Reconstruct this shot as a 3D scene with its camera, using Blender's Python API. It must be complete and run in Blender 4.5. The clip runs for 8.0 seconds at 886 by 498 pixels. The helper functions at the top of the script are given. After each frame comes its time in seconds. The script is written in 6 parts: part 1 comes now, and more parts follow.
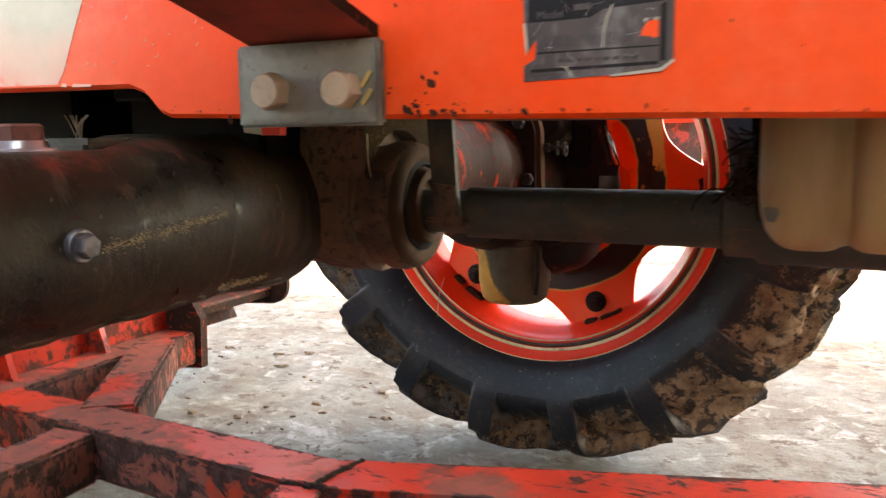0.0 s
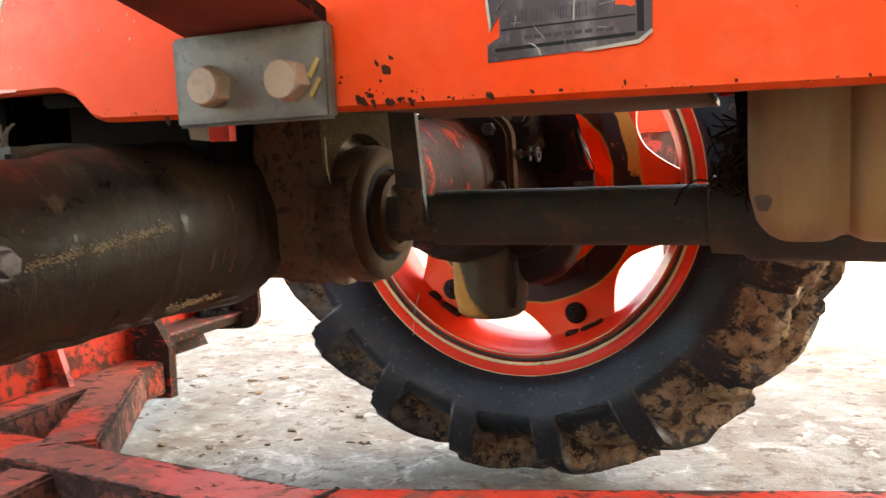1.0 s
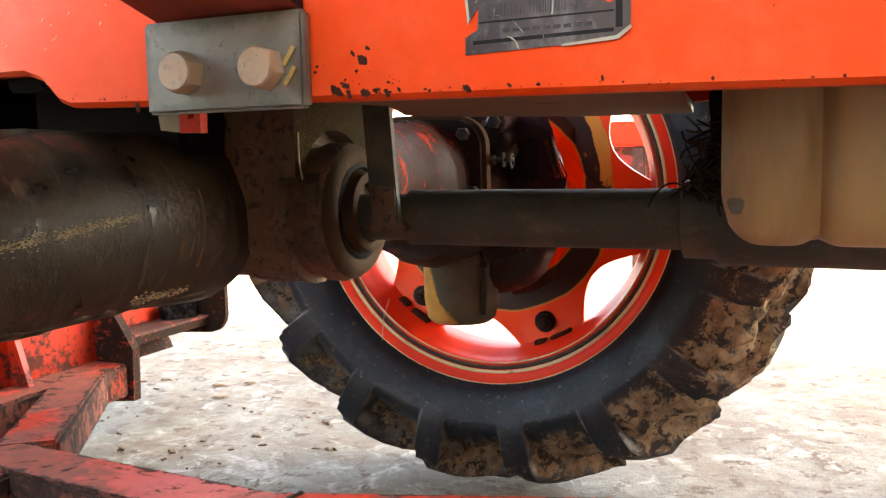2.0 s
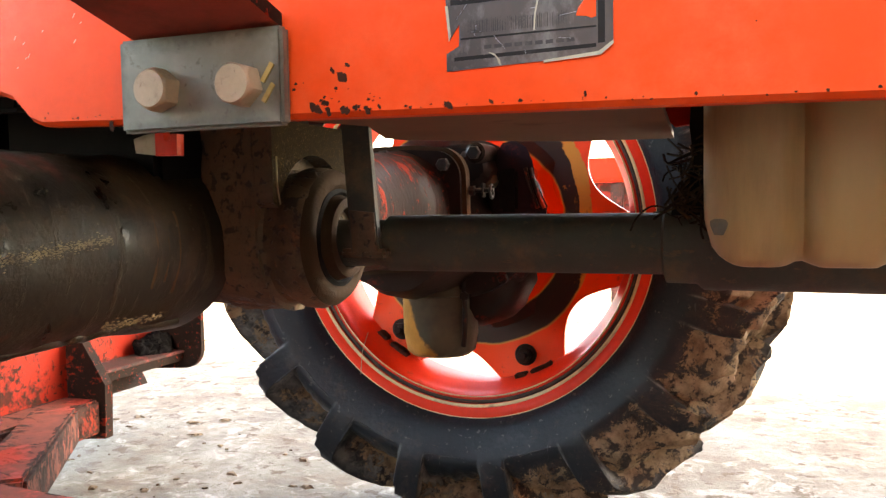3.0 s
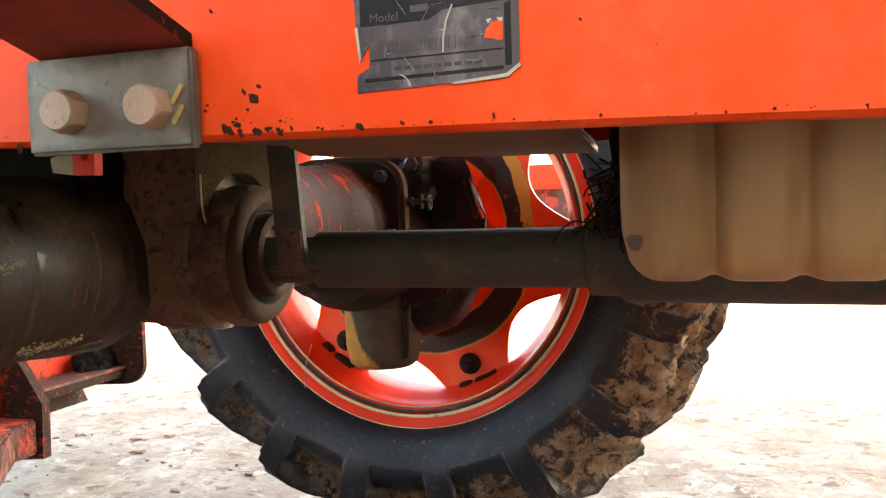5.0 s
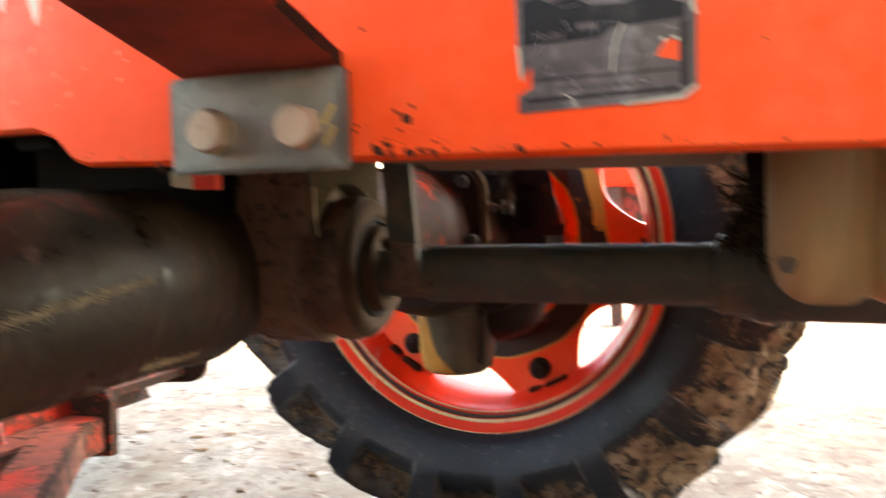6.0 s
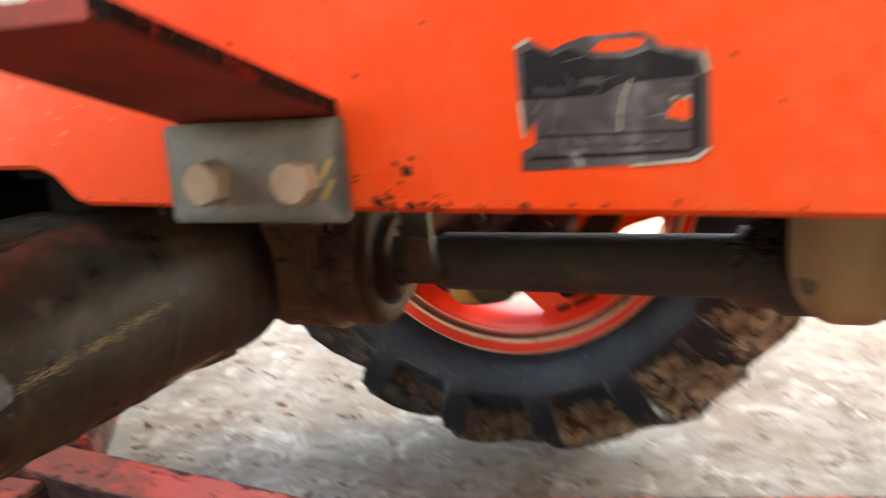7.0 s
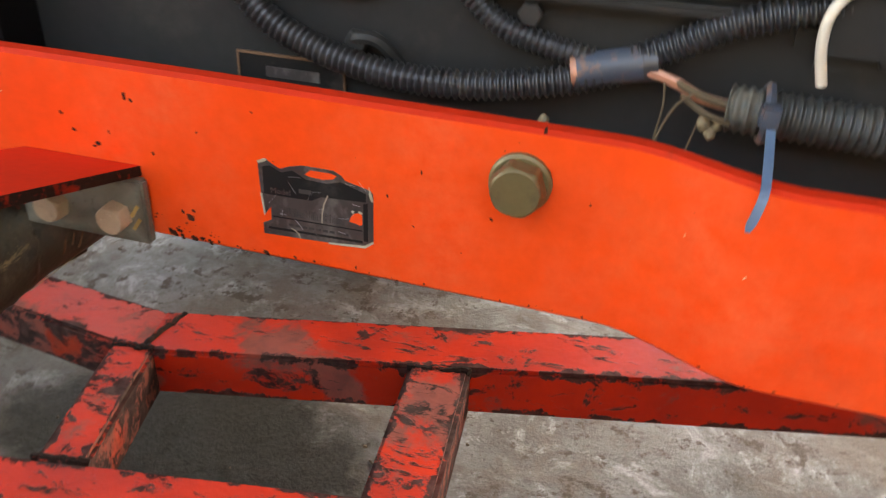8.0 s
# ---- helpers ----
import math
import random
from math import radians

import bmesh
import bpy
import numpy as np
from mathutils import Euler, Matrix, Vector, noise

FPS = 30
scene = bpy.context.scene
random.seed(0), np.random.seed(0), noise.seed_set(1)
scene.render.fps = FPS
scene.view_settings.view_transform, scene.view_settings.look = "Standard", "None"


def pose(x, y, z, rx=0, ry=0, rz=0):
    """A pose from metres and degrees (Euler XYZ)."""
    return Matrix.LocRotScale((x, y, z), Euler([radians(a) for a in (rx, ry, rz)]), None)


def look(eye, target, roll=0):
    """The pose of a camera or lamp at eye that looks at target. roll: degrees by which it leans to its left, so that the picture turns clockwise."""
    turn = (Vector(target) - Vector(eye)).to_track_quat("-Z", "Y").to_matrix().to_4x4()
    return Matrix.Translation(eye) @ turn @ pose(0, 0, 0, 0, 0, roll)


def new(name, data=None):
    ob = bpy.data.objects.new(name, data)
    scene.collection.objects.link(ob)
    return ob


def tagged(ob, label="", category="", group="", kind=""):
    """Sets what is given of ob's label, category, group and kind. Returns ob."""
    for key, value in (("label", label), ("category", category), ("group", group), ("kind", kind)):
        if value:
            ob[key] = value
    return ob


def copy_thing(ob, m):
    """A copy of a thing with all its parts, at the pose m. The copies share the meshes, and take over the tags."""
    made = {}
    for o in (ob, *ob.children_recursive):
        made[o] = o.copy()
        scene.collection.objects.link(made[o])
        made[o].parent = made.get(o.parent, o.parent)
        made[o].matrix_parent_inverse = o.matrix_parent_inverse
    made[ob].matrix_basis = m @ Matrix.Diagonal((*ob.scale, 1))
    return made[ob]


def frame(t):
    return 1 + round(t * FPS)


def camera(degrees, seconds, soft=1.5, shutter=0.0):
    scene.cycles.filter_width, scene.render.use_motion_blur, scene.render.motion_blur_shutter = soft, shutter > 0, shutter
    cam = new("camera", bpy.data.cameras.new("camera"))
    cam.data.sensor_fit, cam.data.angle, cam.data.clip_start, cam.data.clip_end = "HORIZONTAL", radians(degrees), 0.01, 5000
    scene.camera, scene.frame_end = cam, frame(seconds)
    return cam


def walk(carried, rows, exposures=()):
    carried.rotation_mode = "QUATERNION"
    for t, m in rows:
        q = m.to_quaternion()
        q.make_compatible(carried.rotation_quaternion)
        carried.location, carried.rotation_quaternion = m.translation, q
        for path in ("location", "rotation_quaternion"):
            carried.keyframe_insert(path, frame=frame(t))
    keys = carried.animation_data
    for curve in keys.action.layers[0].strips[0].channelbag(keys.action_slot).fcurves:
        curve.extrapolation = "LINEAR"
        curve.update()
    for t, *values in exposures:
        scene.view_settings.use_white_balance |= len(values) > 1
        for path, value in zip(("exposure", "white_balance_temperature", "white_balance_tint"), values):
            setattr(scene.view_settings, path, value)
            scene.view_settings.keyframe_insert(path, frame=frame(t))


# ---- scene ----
cam = camera(56.4, 8.0, soft=1.3, shutter=0.5)
PATH = [
    (0, (0.222, -0.387, 0.512), (-0.639, 1.397, 0.236), -0.8),
    (0.1, (0.2047, -0.3814, 0.5089), (-0.6568, 1.4035, 0.2407), -1.33),
    (0.2, (0.1913, -0.3767, 0.5061), (-0.6969, 1.396, 0.244), -1.83),
    (0.3, (0.186, -0.374, 0.504), (-0.7288, 1.3869, 0.2545), -2.3),
    (0.4, (0.187, -0.3735, 0.5028), (-0.7508, 1.3768, 0.2644), -2.86),
    (0.5, (0.19, -0.373, 0.502), (-0.7397, 1.383, 0.2737), -3.4),
    (0.6, (0.1971, -0.3679, 0.5031), (-0.71, 1.3991, 0.2687), -3.66),
    (0.7, (0.2049, -0.3602, 0.503), (-0.6793, 1.4182, 0.2675), -3.65),
    (0.8, (0.2091, -0.3535, 0.5023), (-0.6487, 1.438, 0.2684), -3.44),
    (0.9, (0.2108, -0.3485, 0.5016), (-0.6213, 1.4552, 0.2687), -3.1),
    (1, (0.21, -0.347, 0.498), (-0.6028, 1.4659, 0.2683), -2.7),
    (1.5, (0.209, -0.346, 0.493), (-0.563, 1.485, 0.264), -1.6),
    (3, (0.204, -0.338, 0.481), (-0.498, 1.532, 0.365), -1.0),
    (3.5, (0.203, -0.335, 0.48), (-0.48, 1.542, 0.385), -1.3),
    (4, (0.2, -0.333, 0.479), (-0.462, 1.552, 0.391), -1.3),
    (4.5, (0.211, -0.332, 0.481), (-0.413, 1.566, 0.39), -1.3),
    (4.7, (0.221, -0.331, 0.485), (-0.38, 1.575, 0.389), -1.5),
    (5.8, (0.187, -0.336, 0.49), (-0.415, 1.568, 0.369), -2.2),
    (6, (0.167, -0.337, 0.501), (-0.512, 1.541, 0.387), -1.6),
    (6.1, (0.1565, -0.3387, 0.5107), (-0.5854, 1.5157, 0.4067), -1.28),
    (6.2, (0.1502, -0.3401, 0.5148), (-0.6512, 1.4895, 0.4121), -1.15),
    (6.3, (0.1497, -0.3398, 0.5166), (-0.7006, 1.4675, 0.4124), -1.19),
    (6.4, (0.151, -0.3392, 0.5141), (-0.7364, 1.4497, 0.4027), -1.41),
    (6.5, (0.154, -0.338, 0.51), (-0.7526, 1.4413, 0.3995), -1.8),
    (6.6, (0.1557, -0.332, 0.5104), (-0.7679, 1.4376, 0.3868), -2.37),
    (6.7, (0.1597, -0.3204, 0.5197), (-0.765, 1.4462, 0.3645), -2.35),
    (6.8, (0.1643, -0.3136, 0.5317), (-0.7408, 1.4568, 0.3161), -2.6),
    (6.9, (0.1682, -0.3133, 0.5527), (-0.6706, 1.4752, 0.2398), -3.55),
    (7, (0.175, -0.315, 0.576), (-0.577, 1.492, 0.165), -4.1),
    (7.2, (0.203, -0.327, 0.63), (-0.434, 1.473, 0.033), -4.2),
    (7.5, (0.25, -0.358, 0.714), (-0.206, 1.382, -0.16), -3.2),
    (7.8, (0.285, -0.384, 0.769), (-0.122, 1.293, -0.241), -0.5),
    (8, (0.297, -0.396, 0.794), (-0.134, 1.262, -0.238), 2.5),
]
walk(cam, [(t, look(eye, target, roll)) for t, eye, target, roll in PATH],
     exposures=[(0.0, 4.3, 9000, 10), (1.5, 4.55, 9000, 10), (6.6, 4.6, 9000, 10), (7.4, 4.25, 9000, 10), (8.0, 4.15, 9000, 10)])

# ---------------------------------------------------------------- light
world = bpy.data.worlds.new("sky")
scene.world = world
world.use_nodes = True
wt = world.node_tree
sky = wt.nodes.new("ShaderNodeTexSky")
sky.sky_type = "NISHITA"
sky.sun_disc = False
sky.sun_elevation, sky.sun_rotation = radians(54), radians(67)
sky.dust_density, sky.air_density = 3.0, 1.0
back = wt.nodes["Background"]
back.inputs["Strength"].default_value = 0.15
wt.links.new(sky.outputs[0], back.inputs["Color"])
sun = new("sun", bpy.data.lights.new("sun", "SUN"))
sun.data.energy, sun.data.angle, sun.data.color = 3.2, radians(6), (1.0, 0.94, 0.86)
sun.matrix_world = look((2.4, 1.0, 3.6), (0, 0, 0))


# ---------------------------------------------------------------- materials
def material(name, rough=0.5, metal=0.0, coat=0.0):
    m = bpy.data.materials.new(name)
    m.use_nodes = True
    t = m.node_tree
    b = t.nodes["Principled BSDF"]
    b.inputs["Roughness"].default_value = rough
    b.inputs["Metallic"].default_value = metal
    b.inputs["Coat Weight"].default_value = coat
    b.inputs["Coat Roughness"].default_value = 0.12
    if coat:
        b.inputs["Specular IOR Level"].default_value = 0.15
    return m, t, b


def node(t, kind, **values):
    n = t.nodes.new(kind)
    for k, v in values.items():
        n.inputs[k].default_value = v
    return n


def coords(t, scale=(1, 1, 1)):
    c = t.nodes.new("ShaderNodeTexCoord")
    mp = node(t, "ShaderNodeMapping", Scale=scale)
    t.links.new(c.outputs["Object"], mp.inputs["Vector"])
    return mp.outputs[0]


def noise_mask(t, vec, scale, low, high, detail=6.0, rough=0.6, distort=0.0):
    n = node(t, "ShaderNodeTexNoise", Scale=scale, Detail=detail, Roughness=rough, Distortion=distort)
    t.links.new(vec, n.inputs["Vector"])
    r = node(t, "ShaderNodeMapRange", **{"From Min": low, "From Max": high})
    t.links.new(n.outputs["Fac"], r.inputs["Value"])
    return r.outputs[0]


def mix(t, fac, a, b):
    n = t.nodes.new("ShaderNodeMix")
    n.data_type = "RGBA"
    for sock, v in ((n.inputs[0], fac), (n.inputs[6], a), (n.inputs[7], b)):
        if isinstance(v, bpy.types.NodeSocket):
            t.links.new(v, sock)
        elif isinstance(v, (int, float)):
            sock.default_value = v
        else:
            sock.default_value = (*v, 1)
    return n.outputs[2]


def math_node(t, op, a, b=0.0):
    n = t.nodes.new("ShaderNodeMath")
    n.operation = op
    for sock, v in zip(n.inputs, (a, b)):
        if isinstance(v, bpy.types.NodeSocket):
            t.links.new(v, sock)
        else:
            sock.default_value = v
    return n.outputs[0]


def bump(t, b, height, strength=0.3, distance=0.002):
    n = node(t, "ShaderNodeBump", Strength=strength, Distance=distance)
    t.links.new(height, n.inputs["Height"])
    t.links.new(n.outputs[0], b.inputs["Normal"])


def worn(name, base, tone, grime, rough=0.4, coat=0.0, metal=0.0, scale=6.0, low=0.5, high=0.68, fine=45.0,
         flow=(1, 1, 1), rough_dirt=0.75, bump_s=0.25, flecks=0.0, spec=None):
    """Paint or metal with a broad change of tone, patches of grime and a fine grain."""
    m, t, b = material(name, rough, metal, coat)
    if spec is not None:
        b.inputs["Specular IOR Level"].default_value = spec
    v = coords(t, flow)
    broad = noise_mask(t, v, scale * 0.4, 0.35, 0.68)
    dirt = noise_mask(t, v, scale, low, high, 10.0, 0.68, 0.15)
    if flecks:
        small = noise_mask(t, v, scale * 4.5, 0.62 - 0.08 * flecks, 0.66 - 0.08 * flecks, 10.0, 0.72, 0.1)
        streak = noise_mask(t, coords(t, (0.35, 2.2, 1.0)), scale * 2.2, 0.61, 0.64, 10.0, 0.7, 0.1)
        dirt = math_node(t, "MAXIMUM", dirt, math_node(t, "MAXIMUM", small, streak))
    grain = noise_mask(t, v, fine, 0.3, 0.75, 4.0)
    col = mix(t, broad, base, tone)
    col = mix(t, dirt, col, grime)
    dark = tuple(c * 0.6 for c in base)
    col = mix(t, math_node(t, "MULTIPLY", grain, 0.3), col, dark)
    t.links.new(col, b.inputs["Base Color"])
    rr = node(t, "ShaderNodeMapRange", **{"To Min": rough, "To Max": rough_dirt})
    t.links.new(dirt, rr.inputs["Value"])
    t.links.new(rr.outputs[0], b.inputs["Roughness"])
    if coat:
        cw = node(t, "ShaderNodeMapRange", **{"To Min": coat, "To Max": 0.0})
        t.links.new(dirt, cw.inputs["Value"])
        t.links.new(cw.outputs[0], b.inputs["Coat Weight"])
    bump(t, b, math_node(t, "ADD", math_node(t, "MULTIPLY", grain, 0.4), dirt), bump_s, 0.001)
    return m


ORANGE = worn("orange_paint", (0.86, 0.052, 0.007), (0.84, 0.070, 0.010), (0.60, 0.045, 0.012), 0.55, 0.12,
              scale=11, low=0.60, high=0.78, fine=90, bump_s=0.10)
ORANGE.node_tree.nodes["Principled BSDF"].inputs["Coat IOR"].default_value = 1.5
ORANGE.node_tree.nodes["Principled BSDF"].inputs["Coat Roughness"].default_value = 0.2
ot = ORANGE.node_tree
ripple = node(ot, "ShaderNodeBump", Strength=0.12, Distance=0.004)
ot.links.new(noise_mask(ot, coords(ot), 22, 0.2, 0.8, 3.0, 0.5), ripple.inputs["Height"])
ot.links.new(ripple.outputs[0], ot.nodes["Principled BSDF"].inputs["Coat Normal"])
ob = ot.nodes["Principled BSDF"]
paint = ob.inputs["Base Color"].links[0].from_socket
ov = coords(ot)
dusty = math_node(ot, "MULTIPLY", noise_mask(ot, ov, 7, 0.42, 0.66, 8, 0.6), noise_mask(ot, ov, 75, 0.36, 0.62, 8, 0.7))
ot.links.new(mix(ot, math_node(ot, "MULTIPLY", dusty, 0.45), paint, (0.84, 0.17, 0.07)), ob.inputs["Base Color"])
DULL_ORANGE = worn("dull_orange_paint", (0.60, 0.026, 0.006), (0.48, 0.022, 0.006), (0.20, 0.025, 0.012), 0.7, 0.0,
             scale=12, low=0.60, high=0.72, fine=160, bump_s=0.1, spec=0.12)
RED = worn("worn_red_paint", (0.46, 0.026, 0.010), (0.32, 0.022, 0.011), (0.030, 0.018, 0.013), 0.5, 0.2,
           scale=10, low=0.53, high=0.58, fine=70, bump_s=0.4, flecks=0.8)
DUSTY = worn("dusty_grimy_red", (0.34, 0.022, 0.013), (0.16, 0.035, 0.025), (0.026, 0.017, 0.013), 0.6, 0.0,
             scale=11, low=0.42, high=0.50, fine=70, bump_s=0.4, flecks=1.0)
TUBE = worn("dark_tube_paint", (0.072, 0.079, 0.066), (0.040, 0.045, 0.038), (0.12, 0.096, 0.060), 0.6, 0.0,
            scale=26, low=0.52, high=0.66, fine=150, flecks=0.25, spec=0.2, bump_s=0.45)
TAN = worn("tan_plastic", (0.48, 0.315, 0.142), (0.38, 0.246, 0.108), (0.19, 0.115, 0.055), 0.42, 0,
           scale=9, low=0.52, high=0.8, fine=60, flow=(2.6, 1, 0.35), bump_s=0.05)
STEEL = worn("grey_zinc_steel", (0.235, 0.225, 0.180), (0.185, 0.175, 0.135), (0.11, 0.095, 0.065), 0.5, 0, 0.25,
             scale=25, low=0.55, high=0.75, fine=200, bump_s=0.08)
BOLT = worn("brownish_bolt_steel", (0.50, 0.355, 0.225), (0.40, 0.27, 0.165), (0.22, 0.13, 0.08), 0.45, 0, 0.15,
            scale=60, low=0.55, high=0.75, fine=300)
BRASS = worn("yellow_zinc_bolt", (0.20, 0.145, 0.055), (0.15, 0.11, 0.05), (0.10, 0.06, 0.03), 0.45, 0, 0.45,
             scale=50, low=0.55, high=0.75, fine=300)
BLACK = worn("black_engine_paint", (0.021, 0.021, 0.020), (0.030, 0.028, 0.025), (0.05, 0.042, 0.034), 0.45, 0.05,
             scale=12, low=0.55, high=0.75, fine=120)
UNDER = worn("brown_underside_paint", (0.17, 0.092, 0.050), (0.13, 0.07, 0.040), (0.05, 0.03, 0.02), 0.7, 0,
             scale=20, low=0.62, high=0.75, spec=0.15)
CONDUIT = worn("black_corrugated_plastic", (0.028, 0.028, 0.030), (0.035, 0.033, 0.032), (0.12, 0.095, 0.06), 0.35, 0,
               scale=30, low=0.58, high=0.75, fine=200)
GEAR = worn("oily_gear_case", (0.014, 0.010, 0.009), (0.028, 0.014, 0.011), (0.16, 0.022, 0.012), 0.45, 0.0, spec=0.09,
            scale=15, low=0.60, high=0.66, fine=130, rough_dirt=0.6, bump_s=0.5)
FLAKED = worn("flaking_maroon_paint", (0.020, 0.012, 0.010), (0.040, 0.018, 0.014), (0.40, 0.036, 0.012), 0.45, 0.0, spec=0.10,
              scale=20, low=0.57, high=0.62, fine=130, rough_dirt=0.5, bump_s=0.7, flow=(1, 1.6, 0.5), flecks=0.2)
RUN = worn("orange_brown_run", (0.125, 0.066, 0.031), (0.080, 0.043, 0.021), (0.05, 0.03, 0.016), 0.8, 0, scale=60, low=0.55, high=0.68, fine=200, bump_s=0.3, spec=0.15)
RUST = worn("brown_rust", (0.060, 0.034, 0.018), (0.036, 0.022, 0.013), (0.032, 0.020, 0.012), 0.85, 0,
            scale=26, low=0.52, high=0.66, fine=200, bump_s=0.5, spec=0.12)
OILY = worn("oily_grit", (0.026, 0.017, 0.007), (0.016, 0.010, 0.005), (0.13, 0.080, 0.026), 0.8, 0.0,
            scale=700, low=0.57, high=0.64, fine=600, bump_s=0.5, rough_dirt=0.5, spec=0.03)
DIRT = worn("dry_yard_dirt", (0.20, 0.145, 0.10), (0.15, 0.105, 0.07), (0.085, 0.06, 0.042), 0.95, 0, scale=20, low=0.45, high=0.6,
            fine=150, bump_s=0.6, spec=0.1)
INK = worn("faded_ink", (0.050, 0.042, 0.038), (0.065, 0.055, 0.05), (0.11, 0.09, 0.075), 0.5, 0, scale=90, low=0.5, high=0.6, spec=0.2)
RIM = worn("red_orange_rim_paint", (0.78, 0.034, 0.010), (0.66, 0.028, 0.010), (0.25, 0.05, 0.02), 0.5, 0.1,
           scale=14, low=0.64, high=0.72, fine=150, bump_s=0.08)
CRUST = worn("black_grime_crust", (0.015, 0.010, 0.008), (0.034, 0.017, 0.011), (0.30, 0.026, 0.012), 0.7, 0,
             scale=22, low=0.60, high=0.64, fine=120, bump_s=0.8, flecks=0.3, spec=0.08)
PLASTER = worn("pale_plaster", (0.24, 0.19, 0.15), (0.2, 0.16, 0.12), (0.13, 0.10, 0.08), 0.9, 0, scale=1.5, fine=20)
PALE = worn("pale_wall_paint", (0.62, 0.52, 0.41), (0.56, 0.47, 0.37), (0.4, 0.33, 0.26), 0.9, 0, scale=1.5, fine=20)
# pale ridge rubber: scuffs, with the edge highlight put into the colour
GLINT_EDGE = worn("scuffed_glint_rubber", (0.055, 0.058, 0.062), (0.016, 0.018, 0.022), (0.16, 0.155, 0.145), 0.6, 0, scale=60, low=0.56, high=0.66, fine=200, spec=0.2)
HAY = worn("dark_wet_grass", (0.028, 0.018, 0.010), (0.018, 0.012, 0.008), (0.06, 0.04, 0.02), 0.9, 0, scale=60, spec=0.1)
DUSTPIPE = worn("dusty_grey_plastic", (0.031, 0.031, 0.027), (0.022, 0.022, 0.020), (0.12, 0.105, 0.075), 0.5, 0, scale=30, low=0.5, high=0.7, fine=200)
GLOSS = worn("oily_violet_black", (0.018, 0.013, 0.018), (0.030, 0.014, 0.014), (0.14, 0.022, 0.015), 0.95, 0, rough_dirt=0.95, scale=30, low=0.55, high=0.68, fine=120, spec=0.05, bump_s=0.5)
CHIP = worn("bare_rusty_steel", (0.040, 0.016, 0.010), (0.08, 0.022, 0.012), (0.016, 0.009, 0.007), 0.8, 0, scale=120, spec=0.05)
REDCAP = worn("worn_red_cap", (0.17, 0.060, 0.042), (0.12, 0.046, 0.034), (0.06, 0.035, 0.025), 0.5, 0.15, scale=50)
STREAK = worn("pale_crust", (0.25, 0.19, 0.10), (0.17, 0.12, 0.06), (0.06, 0.045, 0.03), 0.7, 0, scale=80)
PATCH = worn("blue_grey_stain", (0.10, 0.10, 0.08), (0.15, 0.12, 0.08), (0.22, 0.15, 0.08), 0.6, 0, scale=110, low=0.5, high=0.7)
PLUG = worn("worn_plug_steel", (0.15, 0.15, 0.16), (0.10, 0.10, 0.105), (0.05, 0.04, 0.03), 0.4, 0, 0.5, scale=70, low=0.5, high=0.66)
DULL = worn("dull_dark_steel", (0.065, 0.062, 0.060), (0.045, 0.044, 0.042), (0.03, 0.025, 0.02), 0.35, 0, 0.7, scale=60, low=0.5, high=0.7)
# near-black: shade put into the gap fill's colour; other dark parts use it
DEEP_BLACK = worn("deep_black", (0.004, 0.004, 0.004), (0.006, 0.005, 0.005), (0.014, 0.011, 0.009), 0.8, 0, scale=14, spec=0.1)
BRIGHT = worn("bright_scuffed_steel", (0.55, 0.55, 0.56), (0.4, 0.4, 0.41), (0.15, 0.12, 0.1), 0.3, 0, 0.8, scale=60, low=0.58, high=0.75)
TIE = worn("blue_grey_tie", (0.10, 0.165, 0.24), (0.08, 0.13, 0.20), (0.08, 0.09, 0.1), 0.45, 0, scale=50, low=0.6, high=0.8)
TAPE = worn("blue_black_tape", (0.035, 0.05, 0.075), (0.05, 0.055, 0.06), (0.22, 0.11, 0.06), 0.45, 0, scale=60, low=0.5, high=0.62)
CREAM = worn("cream_rim_line", (0.66, 0.52, 0.28), (0.55, 0.40, 0.18), (0.2, 0.12, 0.06), 0.5, 0, scale=30, low=0.55, high=0.7)
DECAL = worn("black_foil", (0.012, 0.011, 0.010), (0.018, 0.015, 0.013), (0.07, 0.056, 0.045), 0.45, 0, 0.0, spec=0.18, scale=30, low=0.55, high=0.75)
FOIL = worn("grey_brown_foil", (0.125, 0.100, 0.088), (0.050, 0.046, 0.042), (0.30, 0.27, 0.23), 0.42, 0, 0.6, scale=45, low=0.5, high=0.72, flow=(1, 1, 0.6), bump_s=0.1)
PAPER = worn("torn_cream_edge", (0.46, 0.40, 0.28), (0.36, 0.30, 0.2), (0.3, 0.25, 0.15), 0.6, 0, scale=60)
WHITE = worn("white_cable", (0.6, 0.52, 0.40), (0.55, 0.47, 0.36), (0.2, 0.15, 0.1), 0.4, 0, scale=40, low=0.6, high=0.8)
YELLOW = worn("yellow_mark", (0.52, 0.34, 0.09), (0.46, 0.31, 0.12), (0.3, 0.2, 0.06), 0.5, 0, scale=60)
COPPER = worn("copper_wire", (0.5, 0.22, 0.13), (0.4, 0.2, 0.13), (0.2, 0.12, 0.08), 0.4, 0, 0.4, scale=60)
GROOVE = worn("dusty_grey_groove", (0.060, 0.046, 0.038), (0.045, 0.034, 0.029), (0.10, 0.075, 0.05), 0.8, 0, scale=40, spec=0.15)
STRAW = worn("dry_straw", (0.10, 0.065, 0.03), (0.06, 0.04, 0.02), (0.05, 0.035, 0.02), 0.9, 0, scale=60)


